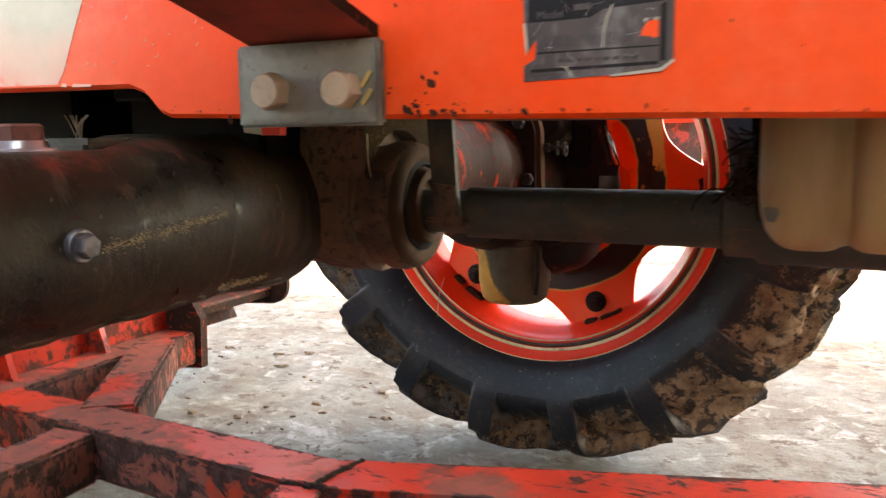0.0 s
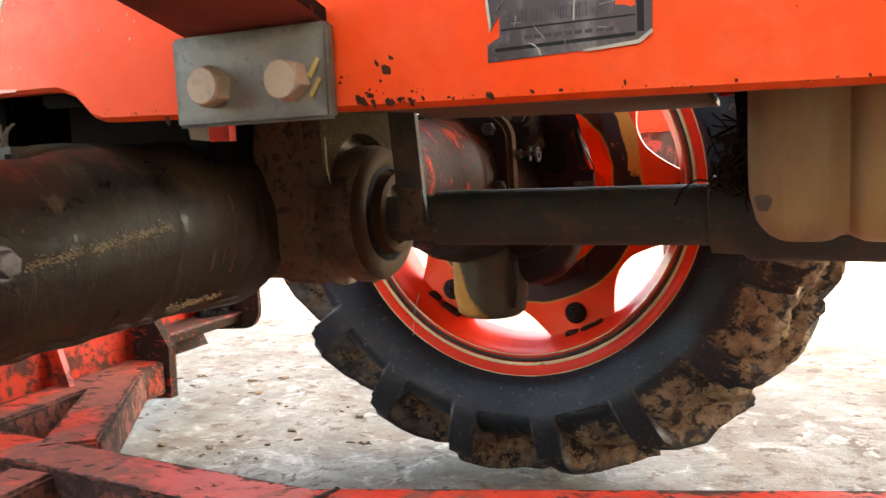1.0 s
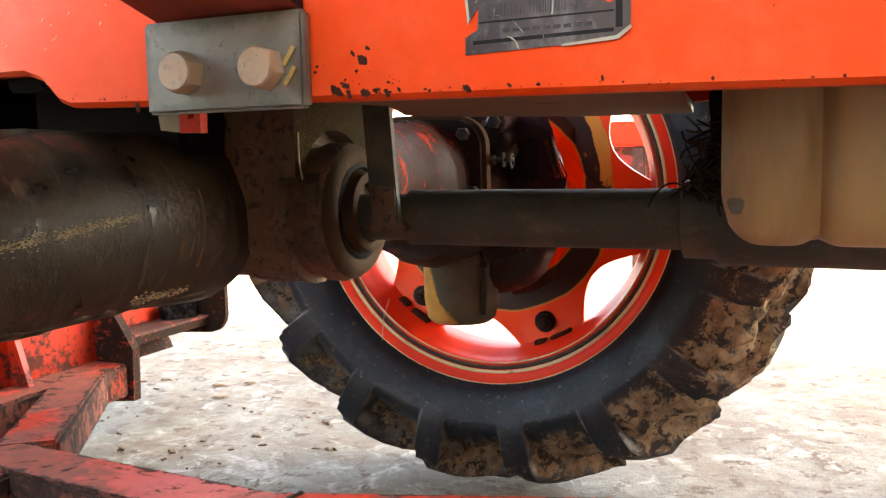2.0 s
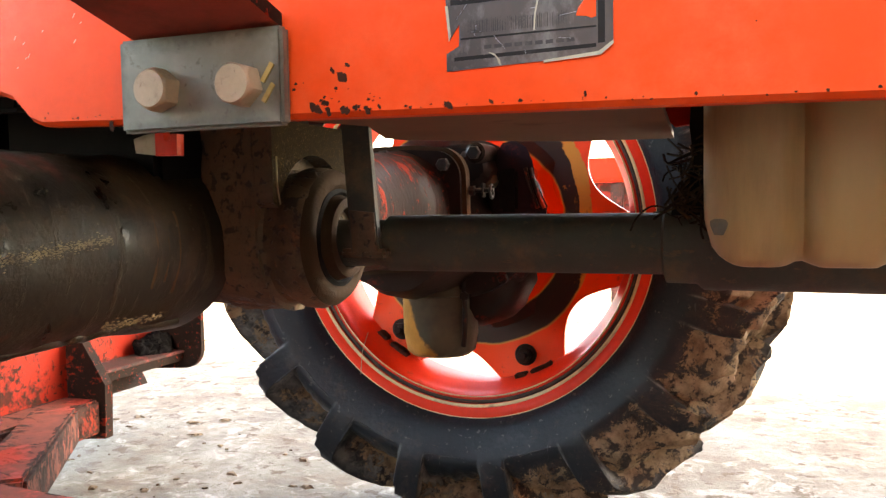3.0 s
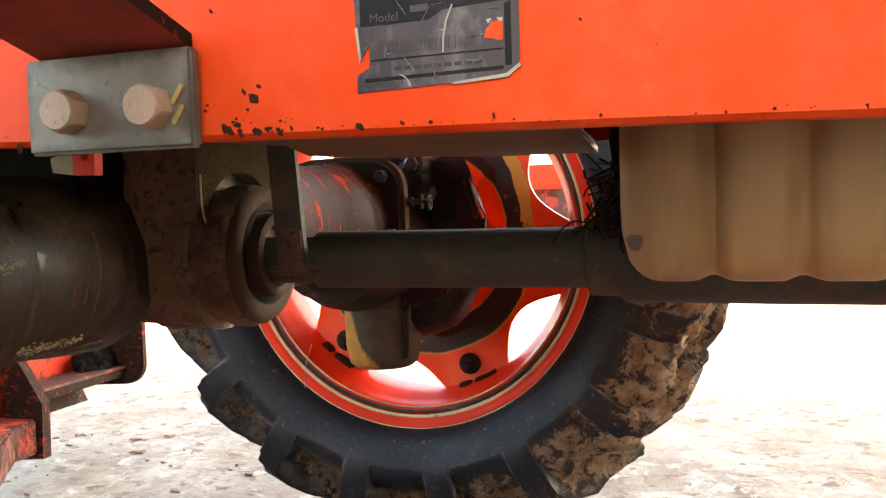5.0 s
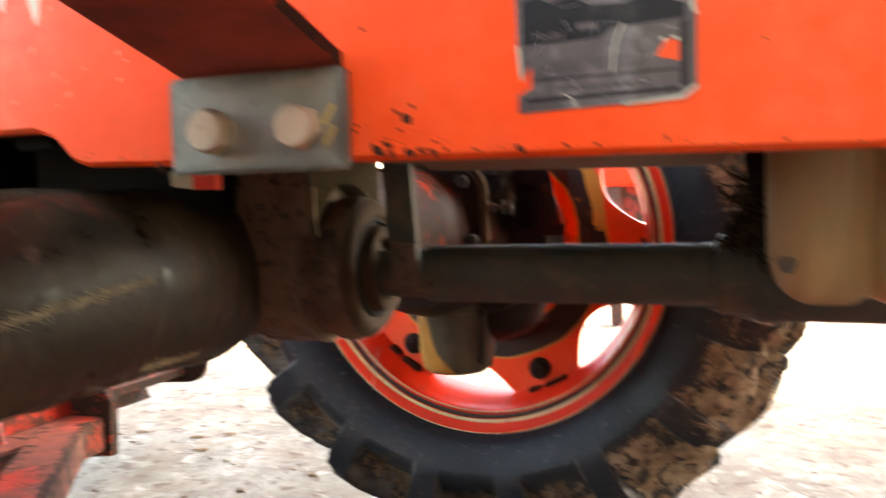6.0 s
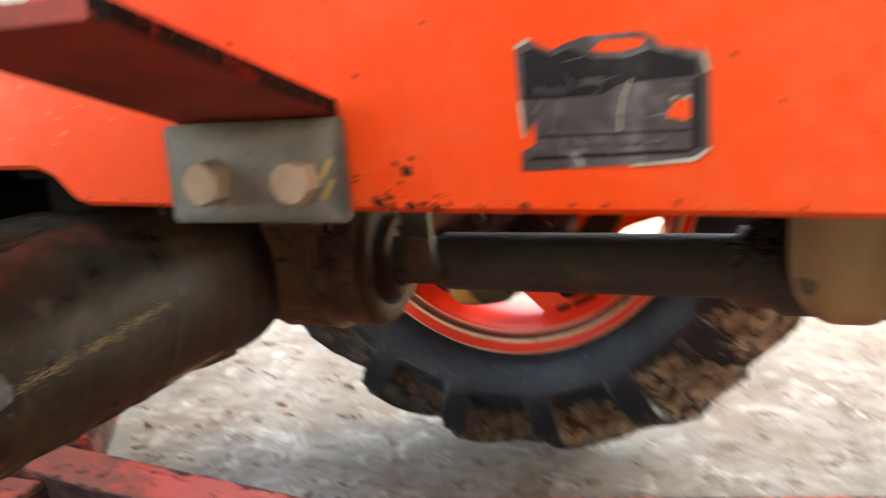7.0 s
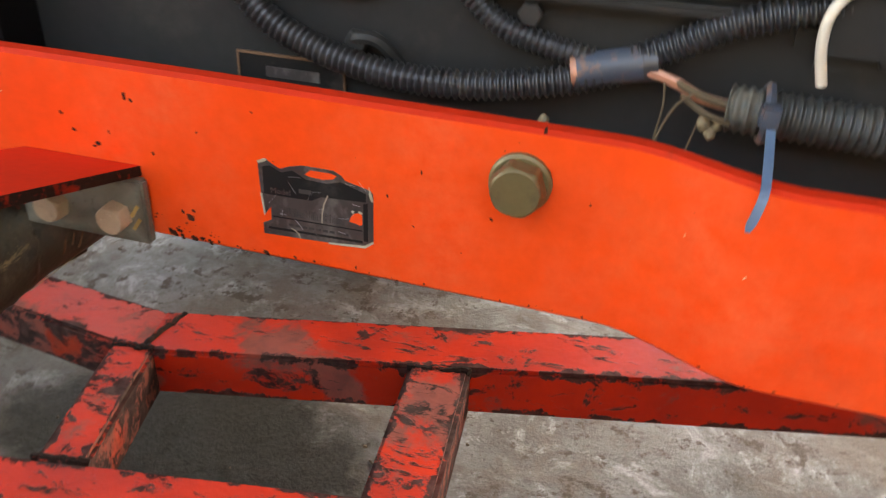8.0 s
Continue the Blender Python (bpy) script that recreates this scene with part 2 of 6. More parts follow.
def edge_distance(t, size):
    """Metres to the nearest edge of a box of the given size, by its own generated places."""
    c = t.nodes.new("ShaderNodeTexCoord")
    sep = t.nodes.new("ShaderNodeSeparateXYZ")
    t.links.new(c.outputs["Generated"], sep.inputs[0])
    a, b, d = (math_node(t, "MULTIPLY", math_node(t, "MINIMUM", o, math_node(t, "SUBTRACT", 1.0, o)), w) for o, w in zip(sep.outputs, size))
    low, high = math_node(t, "MINIMUM", a, b), math_node(t, "MAXIMUM", a, b)
    return math_node(t, "MAXIMUM", low, math_node(t, "MINIMUM", high, d))


def frame_paint(name, size, red, faded, dusty, wear=0.0):
    """Red paint with faded and dusty fields, black scratches and a ragged crust along the edges."""
    m, t, b = material(name, 0.55)
    b.inputs["Specular IOR Level"].default_value = 0.12
    w = t.nodes.new("ShaderNodeNewGeometry").outputs["Position"]
    col = mix(t, noise_mask(t, w, 9, 0.38, 0.66, 8), red, faded)
    dust = noise_mask(t, w, 5.5, 0.60 - dusty, 0.66 - dusty, 10, 0.68, 0.2)
    col = mix(t, math_node(t, "MULTIPLY", dust, 0.8), col, mix(t, noise_mask(t, w, 40, 0.4, 0.65, 8), (0.20, 0.075, 0.055), (0.10, 0.060, 0.048)))
    mp = node(t, "ShaderNodeMapping", Scale=(0.5, 1.6, 1.0), Rotation=(0, 0, 0.7))
    t.links.new(w, mp.inputs["Vector"])
    scratch = noise_mask(t, mp.outputs[0], 30, 0.58 - wear, 0.63 - wear, 10, 0.72, 0.5)
    blot = noise_mask(t, w, 17, 0.62 - wear, 0.66 - wear, 10, 0.72, 0.2)
    n = node(t, "ShaderNodeTexNoise", Scale=22.0, Detail=9.0, Roughness=0.7)
    t.links.new(w, n.inputs["Vector"])
    reach = math_node(t, "SUBTRACT", edge_distance(t, size), math_node(t, "MULTIPLY", math_node(t, "SUBTRACT", n.outputs["Fac"], 0.43), 0.065))
    rim = node(t, "ShaderNodeMapRange", **{"From Min": 0.0045, "From Max": 0.0025})
    t.links.new(reach, rim.inputs["Value"])
    black = math_node(t, "MAXIMUM", rim.outputs[0], math_node(t, "MAXIMUM", scratch, blot))
    col = mix(t, math_node(t, "MULTIPLY", black, 0.94), col, mix(t, noise_mask(t, w, 60, 0.4, 0.65), (0.018, 0.012, 0.010), (0.062, 0.038, 0.030)))
    t.links.new(col, b.inputs["Base Color"])
    rr = node(t, "ShaderNodeMapRange", **{"To Min": 0.5, "To Max": 0.85})
    t.links.new(math_node(t, "MAXIMUM", dust, black), rr.inputs["Value"])
    t.links.new(rr.outputs[0], b.inputs["Roughness"])
    grain = noise_mask(t, w, 130, 0.3, 0.75, 6)
    bump(t, b, math_node(t, "ADD", black, math_node(t, "MULTIPLY", grain, 0.3)), 0.5, 0.0015)
    return m


def plate_steel():
    """Zinc plate, browner and darker towards its edges."""
    m, t, b = material("stained_zinc_plate", 0.5, 0.25)
    v = coords(t)
    col = mix(t, noise_mask(t, v, 20, 0.35, 0.65, 8), (0.255, 0.240, 0.185), (0.150, 0.136, 0.098))
    n = node(t, "ShaderNodeTexNoise", Scale=60.0, Detail=8.0, Roughness=0.65)
    t.links.new(v, n.inputs["Vector"])
    reach = math_node(t, "SUBTRACT", edge_distance(t, (0.092, 0.008, 0.045)), math_node(t, "MULTIPLY", math_node(t, "SUBTRACT", n.outputs["Fac"], 0.45), 0.02))
    rim = node(t, "ShaderNodeMapRange", **{"From Min": 0.0065, "From Max": 0.0})
    t.links.new(reach, rim.inputs["Value"])
    col = mix(t, math_node(t, "MULTIPLY", rim.outputs[0], 0.75), col, (0.070, 0.062, 0.042))
    col = mix(t, math_node(t, "MULTIPLY", noise_mask(t, v, 130, 0.60, 0.68, 6), 0.7), col, (0.09, 0.07, 0.045))
    t.links.new(col, b.inputs["Base Color"])
    bump(t, b, noise_mask(t, v, 260, 0.3, 0.75, 6), 0.15, 0.0006)
    return m


def film_material():
    """Chalky white film, thin and pinkish low down, rubbed through in spots."""
    m, t, b = material("chalky_white_film", 0.6)
    v = coords(t)
    sep = t.nodes.new("ShaderNodeSeparateXYZ")
    t.links.new(v, sep.inputs[0])
    n = node(t, "ShaderNodeTexNoise", Scale=26.0, Detail=8.0, Roughness=0.65)
    t.links.new(v, n.inputs["Vector"])
    high = math_node(t, "ADD", sep.outputs[2], math_node(t, "MULTIPLY", math_node(t, "SUBTRACT", n.outputs["Fac"], 0.5), 0.05))
    thin = node(t, "ShaderNodeMapRange", **{"From Min": 0.590, "From Max": 0.540})
    t.links.new(high, thin.inputs["Value"])
    col = mix(t, noise_mask(t, v, 40, 0.35, 0.65, 8), (0.58, 0.49, 0.34), (0.50, 0.42, 0.29))
    col = mix(t, math_node(t, "MULTIPLY", thin.outputs[0], 0.75), col, (0.80, 0.24, 0.16))
    bare = node(t, "ShaderNodeMapRange", **{"From Min": 0.553, "From Max": 0.545})
    t.links.new(math_node(t, "ADD", high, math_node(t, "MULTIPLY", noise_mask(t, v, 60, 0.3, 0.7, 6), 0.012)), bare.inputs["Value"])
    col = mix(t, bare.outputs[0], col, (0.80, 0.06, 0.02))
    mp = node(t, "ShaderNodeMapping", Scale=(1.6, 1.0, 0.7), Rotation=(0, 0.6, 0))
    t.links.new(v, mp.inputs["Vector"])
    col = mix(t, math_node(t, "MULTIPLY", noise_mask(t, mp.outputs[0], 95, 0.70, 0.73, 6), 0.8), col, (0.45, 0.10, 0.06))
    t.links.new(col, b.inputs["Base Color"])
    return m


FILM = film_material()
PLATE = plate_steel()
FRAME_RED = frame_paint("scratched_red_paint", (9.0, 0.086, 0.068), (0.54, 0.026, 0.007), (0.36, 0.020, 0.009), 0.06, 0.018)
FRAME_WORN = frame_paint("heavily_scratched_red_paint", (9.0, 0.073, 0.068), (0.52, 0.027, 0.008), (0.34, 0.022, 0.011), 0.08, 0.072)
FRAME_DUSTY = frame_paint("dusty_red_paint", (9.0, 0.083, 0.068), (0.54, 0.036, 0.016), (0.40, 0.050, 0.030), 0.12)
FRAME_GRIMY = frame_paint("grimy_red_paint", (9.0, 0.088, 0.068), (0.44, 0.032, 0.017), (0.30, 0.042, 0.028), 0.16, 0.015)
# flank paint: mud and grime, with the flanks' shade put into the colour
FRAME_FLANK = frame_paint("grimy_shaded_flank_red", (9.0, 9.0, 0.068), (0.36, 0.034, 0.012), (0.20, 0.024, 0.013), 0.17, 0.095)
# darker red for the arm's underside, its shade put into the colour
SHADED_RED = worn("shaded_red_underside", (0.46, 0.082, 0.056), (0.36, 0.070, 0.048), (0.18, 0.056, 0.040), 0.75, 0.0, scale=10, low=0.5, high=0.65, fine=120, spec=0.12)


def axle_material():
    """Old dark paint under oil, with runs, brown mud film and scraps of red."""
    m, t, b = material("oily_dark_paint", 0.4, 0, 0.05)
    b.inputs["Coat Roughness"].default_value = 0.32
    v = coords(t)
    runs = coords(t, (1.0, 3.0, 0.5))
    col = mix(t, noise_mask(t, v, 6, 0.35, 0.65, 8), (0.027, 0.021, 0.012), (0.013, 0.010, 0.006))
    film = noise_mask(t, v, 13, 0.50, 0.64, 10, 0.68)
    col = mix(t, film, col, mix(t, noise_mask(t, v, 40, 0.35, 0.7, 8), (0.048, 0.029, 0.015), (0.028, 0.018, 0.010)))
    oil = noise_mask(t, v, 9, 0.56, 0.63, 10, 0.7, 0.4)
    col = mix(t, math_node(t, "MULTIPLY", oil, 0.85), col, (0.008, 0.007, 0.006))
    stain = noise_mask(t, coords(t, (1.0, 1.0, 0.6)), 17, 0.55, 0.58, 10, 0.66, 0.3)
    col = mix(t, math_node(t, "MULTIPLY", stain, 0.8), col, mix(t, noise_mask(t, v, 28, 0.4, 0.6, 8), (0.006, 0.005, 0.004), (0.060, 0.036, 0.022)))
    drip = noise_mask(t, runs, 26, 0.60, 0.68, 8, 0.65)
    col = mix(t, math_node(t, "MULTIPLY", drip, 0.4), col, (0.085, 0.050, 0.026))
    red = noise_mask(t, v, 8.3, 0.63, 0.74, 8, 0.6)
    col = mix(t, math_node(t, "MULTIPLY", red, 0.75), col, (0.22, 0.035, 0.022))
    speck = noise_mask(t, v, 150, 0.66, 0.72, 5, 0.6)
    col = mix(t, math_node(t, "MULTIPLY", speck, 0.5), col, (0.16, 0.13, 0.09))
    t.links.new(col, b.inputs["Base Color"])
    rr = node(t, "ShaderNodeMapRange", **{"To Min": 0.46, "To Max": 0.2})
    t.links.new(oil, rr.inputs["Value"])
    rr2 = math_node(t, "ADD", rr.outputs[0], math_node(t, "MULTIPLY", film, 0.25))
    t.links.new(rr2, b.inputs["Roughness"])
    b.inputs["Specular IOR Level"].default_value = 0.16
    grain = noise_mask(t, v, 120, 0.3, 0.75, 6)
    bump(t, b, math_node(t, "ADD", math_node(t, "MULTIPLY", grain, 0.35), math_node(t, "ADD", film, drip)), 0.45, 0.0015)
    return m


AXLE = axle_material()


def cast_material():
    """Rusty brown casting with small dark pits and soft oily fields."""
    m, t, b = material("rusty_cast_iron", 0.6)
    b.inputs["Specular IOR Level"].default_value = 0.3
    v = coords(t)
    col = mix(t, noise_mask(t, v, 16, 0.36, 0.64, 8, 0.65), (0.150, 0.100, 0.060), (0.085, 0.062, 0.040))
    col = mix(t, math_node(t, "MULTIPLY", noise_mask(t, v, 11, 0.54, 0.66, 6, 0.6), 0.75), col, (0.030, 0.023, 0.017))
    pit = noise_mask(t, v, 150, 0.56, 0.63, 2, 0.5)
    col = mix(t, math_node(t, "MULTIPLY", pit, 0.85), col, (0.022, 0.016, 0.011))
    rust = noise_mask(t, v, 55, 0.60, 0.68, 6, 0.6)
    col = mix(t, math_node(t, "MULTIPLY", rust, 0.5), col, (0.19, 0.085, 0.035))
    col = mix(t, math_node(t, "MULTIPLY", noise_mask(t, v, 420, 0.55, 0.7, 3), 0.4), col, (0.03, 0.022, 0.016))
    t.links.new(col, b.inputs["Base Color"])
    rr = node(t, "ShaderNodeMapRange", **{"To Min": 0.68, "To Max": 0.4})
    t.links.new(pit, rr.inputs["Value"])
    t.links.new(rr.outputs[0], b.inputs["Roughness"])
    bump(t, b, math_node(t, "SUBTRACT", math_node(t, "MULTIPLY", noise_mask(t, v, 240, 0.3, 0.75, 5), 0.4), pit), 0.5, 0.0012)
    return m


CAST = cast_material()


def rubber_material():
    """Near black rubber; mud lies where the tread holds it."""
    m, t, b = material("tyre_rubber", 0.5)
    b.inputs["Specular IOR Level"].default_value = 0.3
    v = coords(t)
    held = t.nodes.new("ShaderNodeAttribute")
    held.attribute_name = "mud"
    edge = t.nodes.new("ShaderNodeAttribute")
    edge.attribute_name = "scuff_glint"
    n = node(t, "ShaderNodeTexNoise", Scale=19.0, Detail=12.0, Roughness=0.78, Distortion=0.4)
    t.links.new(v, n.inputs["Vector"])
    total = math_node(t, "ADD", n.outputs["Fac"], math_node(t, "MULTIPLY", held.outputs["Fac"], 0.265))
    mud = node(t, "ShaderNodeMapRange", **{"From Min": 0.665, "From Max": 0.685})
    t.links.new(total, mud.inputs["Value"])
    film = node(t, "ShaderNodeMapRange", **{"From Min": 0.56, "From Max": 0.68})
    t.links.new(total, film.inputs["Value"])
    grain = noise_mask(t, v, 140, 0.3, 0.75)
    dust = noise_mask(t, v, 30, 0.54, 0.72, 10, 0.72)
    speck = noise_mask(t, v, 110, 0.655, 0.69, 4, 0.55)
    col = mix(t, noise_mask(t, v, 5, 0.35, 0.7), (0.0062, 0.0090, 0.0125), (0.0095, 0.0130, 0.0170))
    col = mix(t, math_node(t, "MULTIPLY", dust, 0.32), col, (0.060, 0.062, 0.064))
    col = mix(t, math_node(t, "MULTIPLY", speck, 0.5), col, (0.13, 0.12, 0.11))
    col = mix(t, math_node(t, "MULTIPLY", film.outputs[0], 0.35), col, (0.08, 0.055, 0.035))
    # lug edges paler: scuffs together with a painted highlight
    col = mix(t, math_node(t, "MULTIPLY", edge.outputs["Fac"], noise_mask(t, v, 30, 0.40, 0.60, 10, 0.72)), col, (0.22, 0.215, 0.20))
    mp = node(t, "ShaderNodeMapping", Scale=(1.0, 1.0, 0.22), Rotation=(0.3, 0.9, 0.2))
    t.links.new(v, mp.inputs["Vector"])
    scratch = noise_mask(t, mp.outputs[0], 130, 0.66, 0.70, 6, 0.65)
    col = mix(t, math_node(t, "MULTIPLY", scratch, 0.55), col, (0.075, 0.080, 0.086))
    wet = noise_mask(t, v, 11, 0.45, 0.62, 8, 0.65)
    clod = mix(t, noise_mask(t, v, 30, 0.40, 0.62, 10, 0.7), (0.32, 0.230, 0.145), (0.13, 0.083, 0.048))
    clod = mix(t, noise_mask(t, v, 46, 0.51, 0.57, 10, 0.74, 0.3), clod, (0.026, 0.020, 0.017))
    col = mix(t, mud.outputs[0], col, clod)
    t.links.new(col, b.inputs["Base Color"])
    rr = node(t, "ShaderNodeMapRange", **{"To Min": 0.48, "To Max": 0.92})
    t.links.new(mud.outputs[0], rr.inputs["Value"])
    t.links.new(math_node(t, "SUBTRACT", rr.outputs[0], math_node(t, "MULTIPLY", wet, 0.16)), b.inputs["Roughness"])
    h = math_node(t, "ADD", math_node(t, "ADD", math_node(t, "MULTIPLY", grain, 0.12), math_node(t, "MULTIPLY", noise_mask(t, v, 55, 0.35, 0.7, 5, 0.6), 0.05)), math_node(t, "MULTIPLY", mud.outputs[0], n.outputs["Fac"]))
    bump(t, b, h, 0.8, 0.005)
    return m


def disc_material():
    """Orange wheel disc with an oily dark ring whose border has worn to ochre."""
    m, t, b = material("wheel_disc_paint", 0.5, 0, 0.15)
    v = coords(t)
    sep = t.nodes.new("ShaderNodeSeparateXYZ")
    t.links.new(v, sep.inputs[0])
    rad = math_node(t, "SQRT", math_node(t, "ADD", math_node(t, "POWER", sep.outputs[0], 2), math_node(t, "POWER", sep.outputs[2], 2)))
    n = node(t, "ShaderNodeTexNoise", Scale=8.0, Detail=5.0, Roughness=0.45)
    t.links.new(v, n.inputs["Vector"])
    r2 = math_node(t, "ADD", rad, math_node(t, "MULTIPLY", math_node(t, "SUBTRACT", n.outputs["Fac"], 0.5), 0.024))
    ramp = t.nodes.new("ShaderNodeValToRGB")
    t.links.new(math_node(t, "MULTIPLY", r2, 4.0), ramp.inputs[0])
    stops = ((0.0, (0.78, 0.048, 0.012)), (0.578, (0.78, 0.048, 0.012)), (0.584, (0.50, 0.24, 0.05)), (0.594, (0.03, 0.017, 0.014)),
             (0.748, (0.03, 0.017, 0.014)), (0.756, (0.5, 0.24, 0.05)), (0.766, (0.78, 0.055, 0.012)), (1.0, (0.78, 0.046, 0.012)))
    ramp.color_ramp.elements.remove(ramp.color_ramp.elements[0])
    ramp.color_ramp.elements[0].position = 0.0
    ramp.color_ramp.elements[0].color = (*stops[0][1], 1)
    for p, c in stops[1:]:
        ramp.color_ramp.elements.new(p).color = (*c, 1)
    band = math_node(t, "MULTIPLY", math_node(t, "GREATER_THAN", r2, 0.152), math_node(t, "LESS_THAN", r2, 0.189))
    ochre = math_node(t, "MULTIPLY", band, noise_mask(t, v, 9, 0.60, 0.63, 9, 0.62, 0.3))
    col = mix(t, ochre, ramp.outputs[0], (0.50, 0.22, 0.035))
    angle = math_node(t, "ARCTAN2", sep.outputs[2], sep.outputs[0])
    along = math_node(t, "POWER", math_node(t, "ABSOLUTE", math_node(t, "DIVIDE", math_node(t, "SUBTRACT", angle, 0.45), 0.36)), 2.0)
    over = math_node(t, "POWER", math_node(t, "ABSOLUTE", math_node(t, "DIVIDE", math_node(t, "SUBTRACT", math_node(t, "SUBTRACT", rad, math_node(t, "MULTIPLY", angle, 0.034)), 0.1705), 0.0115)), 2.0)
    rough_edge = math_node(t, "MULTIPLY", math_node(t, "SUBTRACT", noise_mask(t, v, 34, 0.2, 0.8, 7, 0.6), 0.5), 2.4)
    flame = node(t, "ShaderNodeMapRange", **{"From Min": 0.95, "From Max": 0.80})
    t.links.new(math_node(t, "ADD", math_node(t, "ADD", along, over), rough_edge), flame.inputs["Value"])
    col = mix(t, flame.outputs[0], col, (0.52, 0.24, 0.045))
    col = mix(t, math_node(t, "MULTIPLY", noise_mask(t, v, 60, 0.62, 0.70, 8, 0.7), 0.5), col, (0.10, 0.03, 0.015))
    t.links.new(col, b.inputs["Base Color"])
    bump(t, b, noise_mask(t, v, 90, 0.3, 0.7), 0.1, 0.001)
    return m


def concrete_material():
    m, t, b = material("dirty_concrete", 0.8)
    b.inputs["Specular IOR Level"].default_value = 0.15
    v = coords(t)
    col = mix(t, noise_mask(t, v, 2.2, 0.38, 0.62, 8, 0.65), (0.250, 0.240, 0.224), (0.160, 0.146, 0.128))
    col = mix(t, math_node(t, "MULTIPLY", noise_mask(t, v, 7, 0.45, 0.62, 10, 0.72), 0.85), col, (0.108, 0.092, 0.076))
    col = mix(t, math_node(t, "MULTIPLY", noise_mask(t, v, 13, 0.52, 0.62, 10, 0.75, 1.0), 0.6), col, (0.50, 0.49, 0.47))
    col = mix(t, math_node(t, "MULTIPLY", noise_mask(t, v, 5.5, 0.50, 0.58, 12, 0.76), 0.7), col, (0.160, 0.122, 0.092))
    col = mix(t, noise_mask(t, v, 24, 0.555, 0.60, 10, 0.72, 0.2), col, (0.085, 0.062, 0.046))
    col = mix(t, noise_mask(t, v, 75, 0.63, 0.68, 6, 0.65), col, (0.07, 0.052, 0.04))
    drag = coords(t, (0.7, 1.7, 1.0))
    col = mix(t, math_node(t, "MULTIPLY", noise_mask(t, drag, 9, 0.53, 0.62, 12, 0.74, 0.6), 0.65), col, (0.135, 0.105, 0.082))
    oil = noise_mask(t, v, 1.9, 0.52, 0.64, 9, 0.62)
    col = mix(t, math_node(t, "MULTIPLY", oil, 0.7), col, (0.075, 0.064, 0.052))
    col = mix(t, math_node(t, "MULTIPLY", noise_mask(t, v, 42, 0.50, 0.62, 9, 0.7), 0.55), col, (0.12, 0.10, 0.08))
    # wet oil drip under the engine; its dark also holds the tractor's shade
    sep = t.nodes.new("ShaderNodeSeparateXYZ")
    t.links.new(v, sep.inputs[0])
    n = node(t, "ShaderNodeTexNoise", Scale=7.0, Detail=9.0, Roughness=0.65)
    t.links.new(v, n.inputs["Vector"])
    dx = math_node(t, "POWER", math_node(t, "ABSOLUTE", math_node(t, "MULTIPLY", math_node(t, "ADD", sep.outputs[0], 0.235), 3.6)), 2.0)
    dy = math_node(t, "POWER", math_node(t, "ABSOLUTE", math_node(t, "MULTIPLY", math_node(t, "SUBTRACT", sep.outputs[1], 0.26), 5.0)), 2.0)
    far = math_node(t, "ADD", math_node(t, "ADD", dx, dy), math_node(t, "MULTIPLY", math_node(t, "SUBTRACT", n.outputs["Fac"], 0.5), 2.2))
    drip = node(t, "ShaderNodeMapRange", **{"From Min": 1.25, "From Max": 0.7})
    t.links.new(far, drip.inputs["Value"])
    col = mix(t, math_node(t, "MULTIPLY", drip.outputs[0], 0.93), col, (0.014, 0.012, 0.009))
    grain = noise_mask(t, v, 160, 0.3, 0.75, 8, 0.7)
    col = mix(t, math_node(t, "MULTIPLY", grain, 0.12), col, (0.16, 0.13, 0.10))
    col = mix(t, 0.16, col, (0.030, 0.027, 0.024))
    t.links.new(col, b.inputs["Base Color"])
    rr = node(t, "ShaderNodeMapRange", **{"To Min": 0.8, "To Max": 0.4})
    t.links.new(oil, rr.inputs["Value"])
    t.links.new(rr.outputs[0], b.inputs["Roughness"])
    bump(t, b, math_node(t, "ADD", math_node(t, "MULTIPLY", grain, 0.5), noise_mask(t, v, 12, 0.3, 0.75, 10)), 0.6, 0.004)
    return m


def case_material():
    """Oily case whose lower flank has weathered to ochre."""
    m, t, b = material("ochre_stained_case", 0.45)
    b.inputs["Specular IOR Level"].default_value = 0.25
    v = coords(t)
    sep = t.nodes.new("ShaderNodeSeparateXYZ")
    t.links.new(v, sep.inputs[0])
    n = node(t, "ShaderNodeTexNoise", Scale=22.0, Detail=8.0, Roughness=0.65)
    t.links.new(v, n.inputs["Vector"])
    place = math_node(t, "ADD", math_node(t, "MULTIPLY", sep.outputs[0], -15.0), math_node(t, "MULTIPLY", sep.outputs[2], -8.0))
    total = math_node(t, "ADD", place, math_node(t, "MULTIPLY", n.outputs["Fac"], 1.0))
    r = node(t, "ShaderNodeMapRange", **{"From Min": 0.60, "From Max": 0.72})
    t.links.new(total, r.inputs["Value"])
    col = mix(t, noise_mask(t, v, 30, 0.4, 0.7), (0.066, 0.054, 0.034), (0.036, 0.028, 0.018))
    col = mix(t, r.outputs[0], col, mix(t, noise_mask(t, v, 40, 0.35, 0.7), (0.44, 0.20, 0.04), (0.28, 0.13, 0.03)))
    t.links.new(col, b.inputs["Base Color"])
    bump(t, b, noise_mask(t, v, 130, 0.3, 0.7), 0.25, 0.001)
    return m


OCHRE = case_material()
RUBBER, DISC, CONCRETE = rubber_material(), disc_material(), concrete_material()


# ---------------------------------------------------------------- mesh helpers
def thing(name, label, category, at=(0, 0, 0), kind="", group=""):
    ob = new(name)
    ob.location = at
    return tagged(ob, label, category, group, kind)


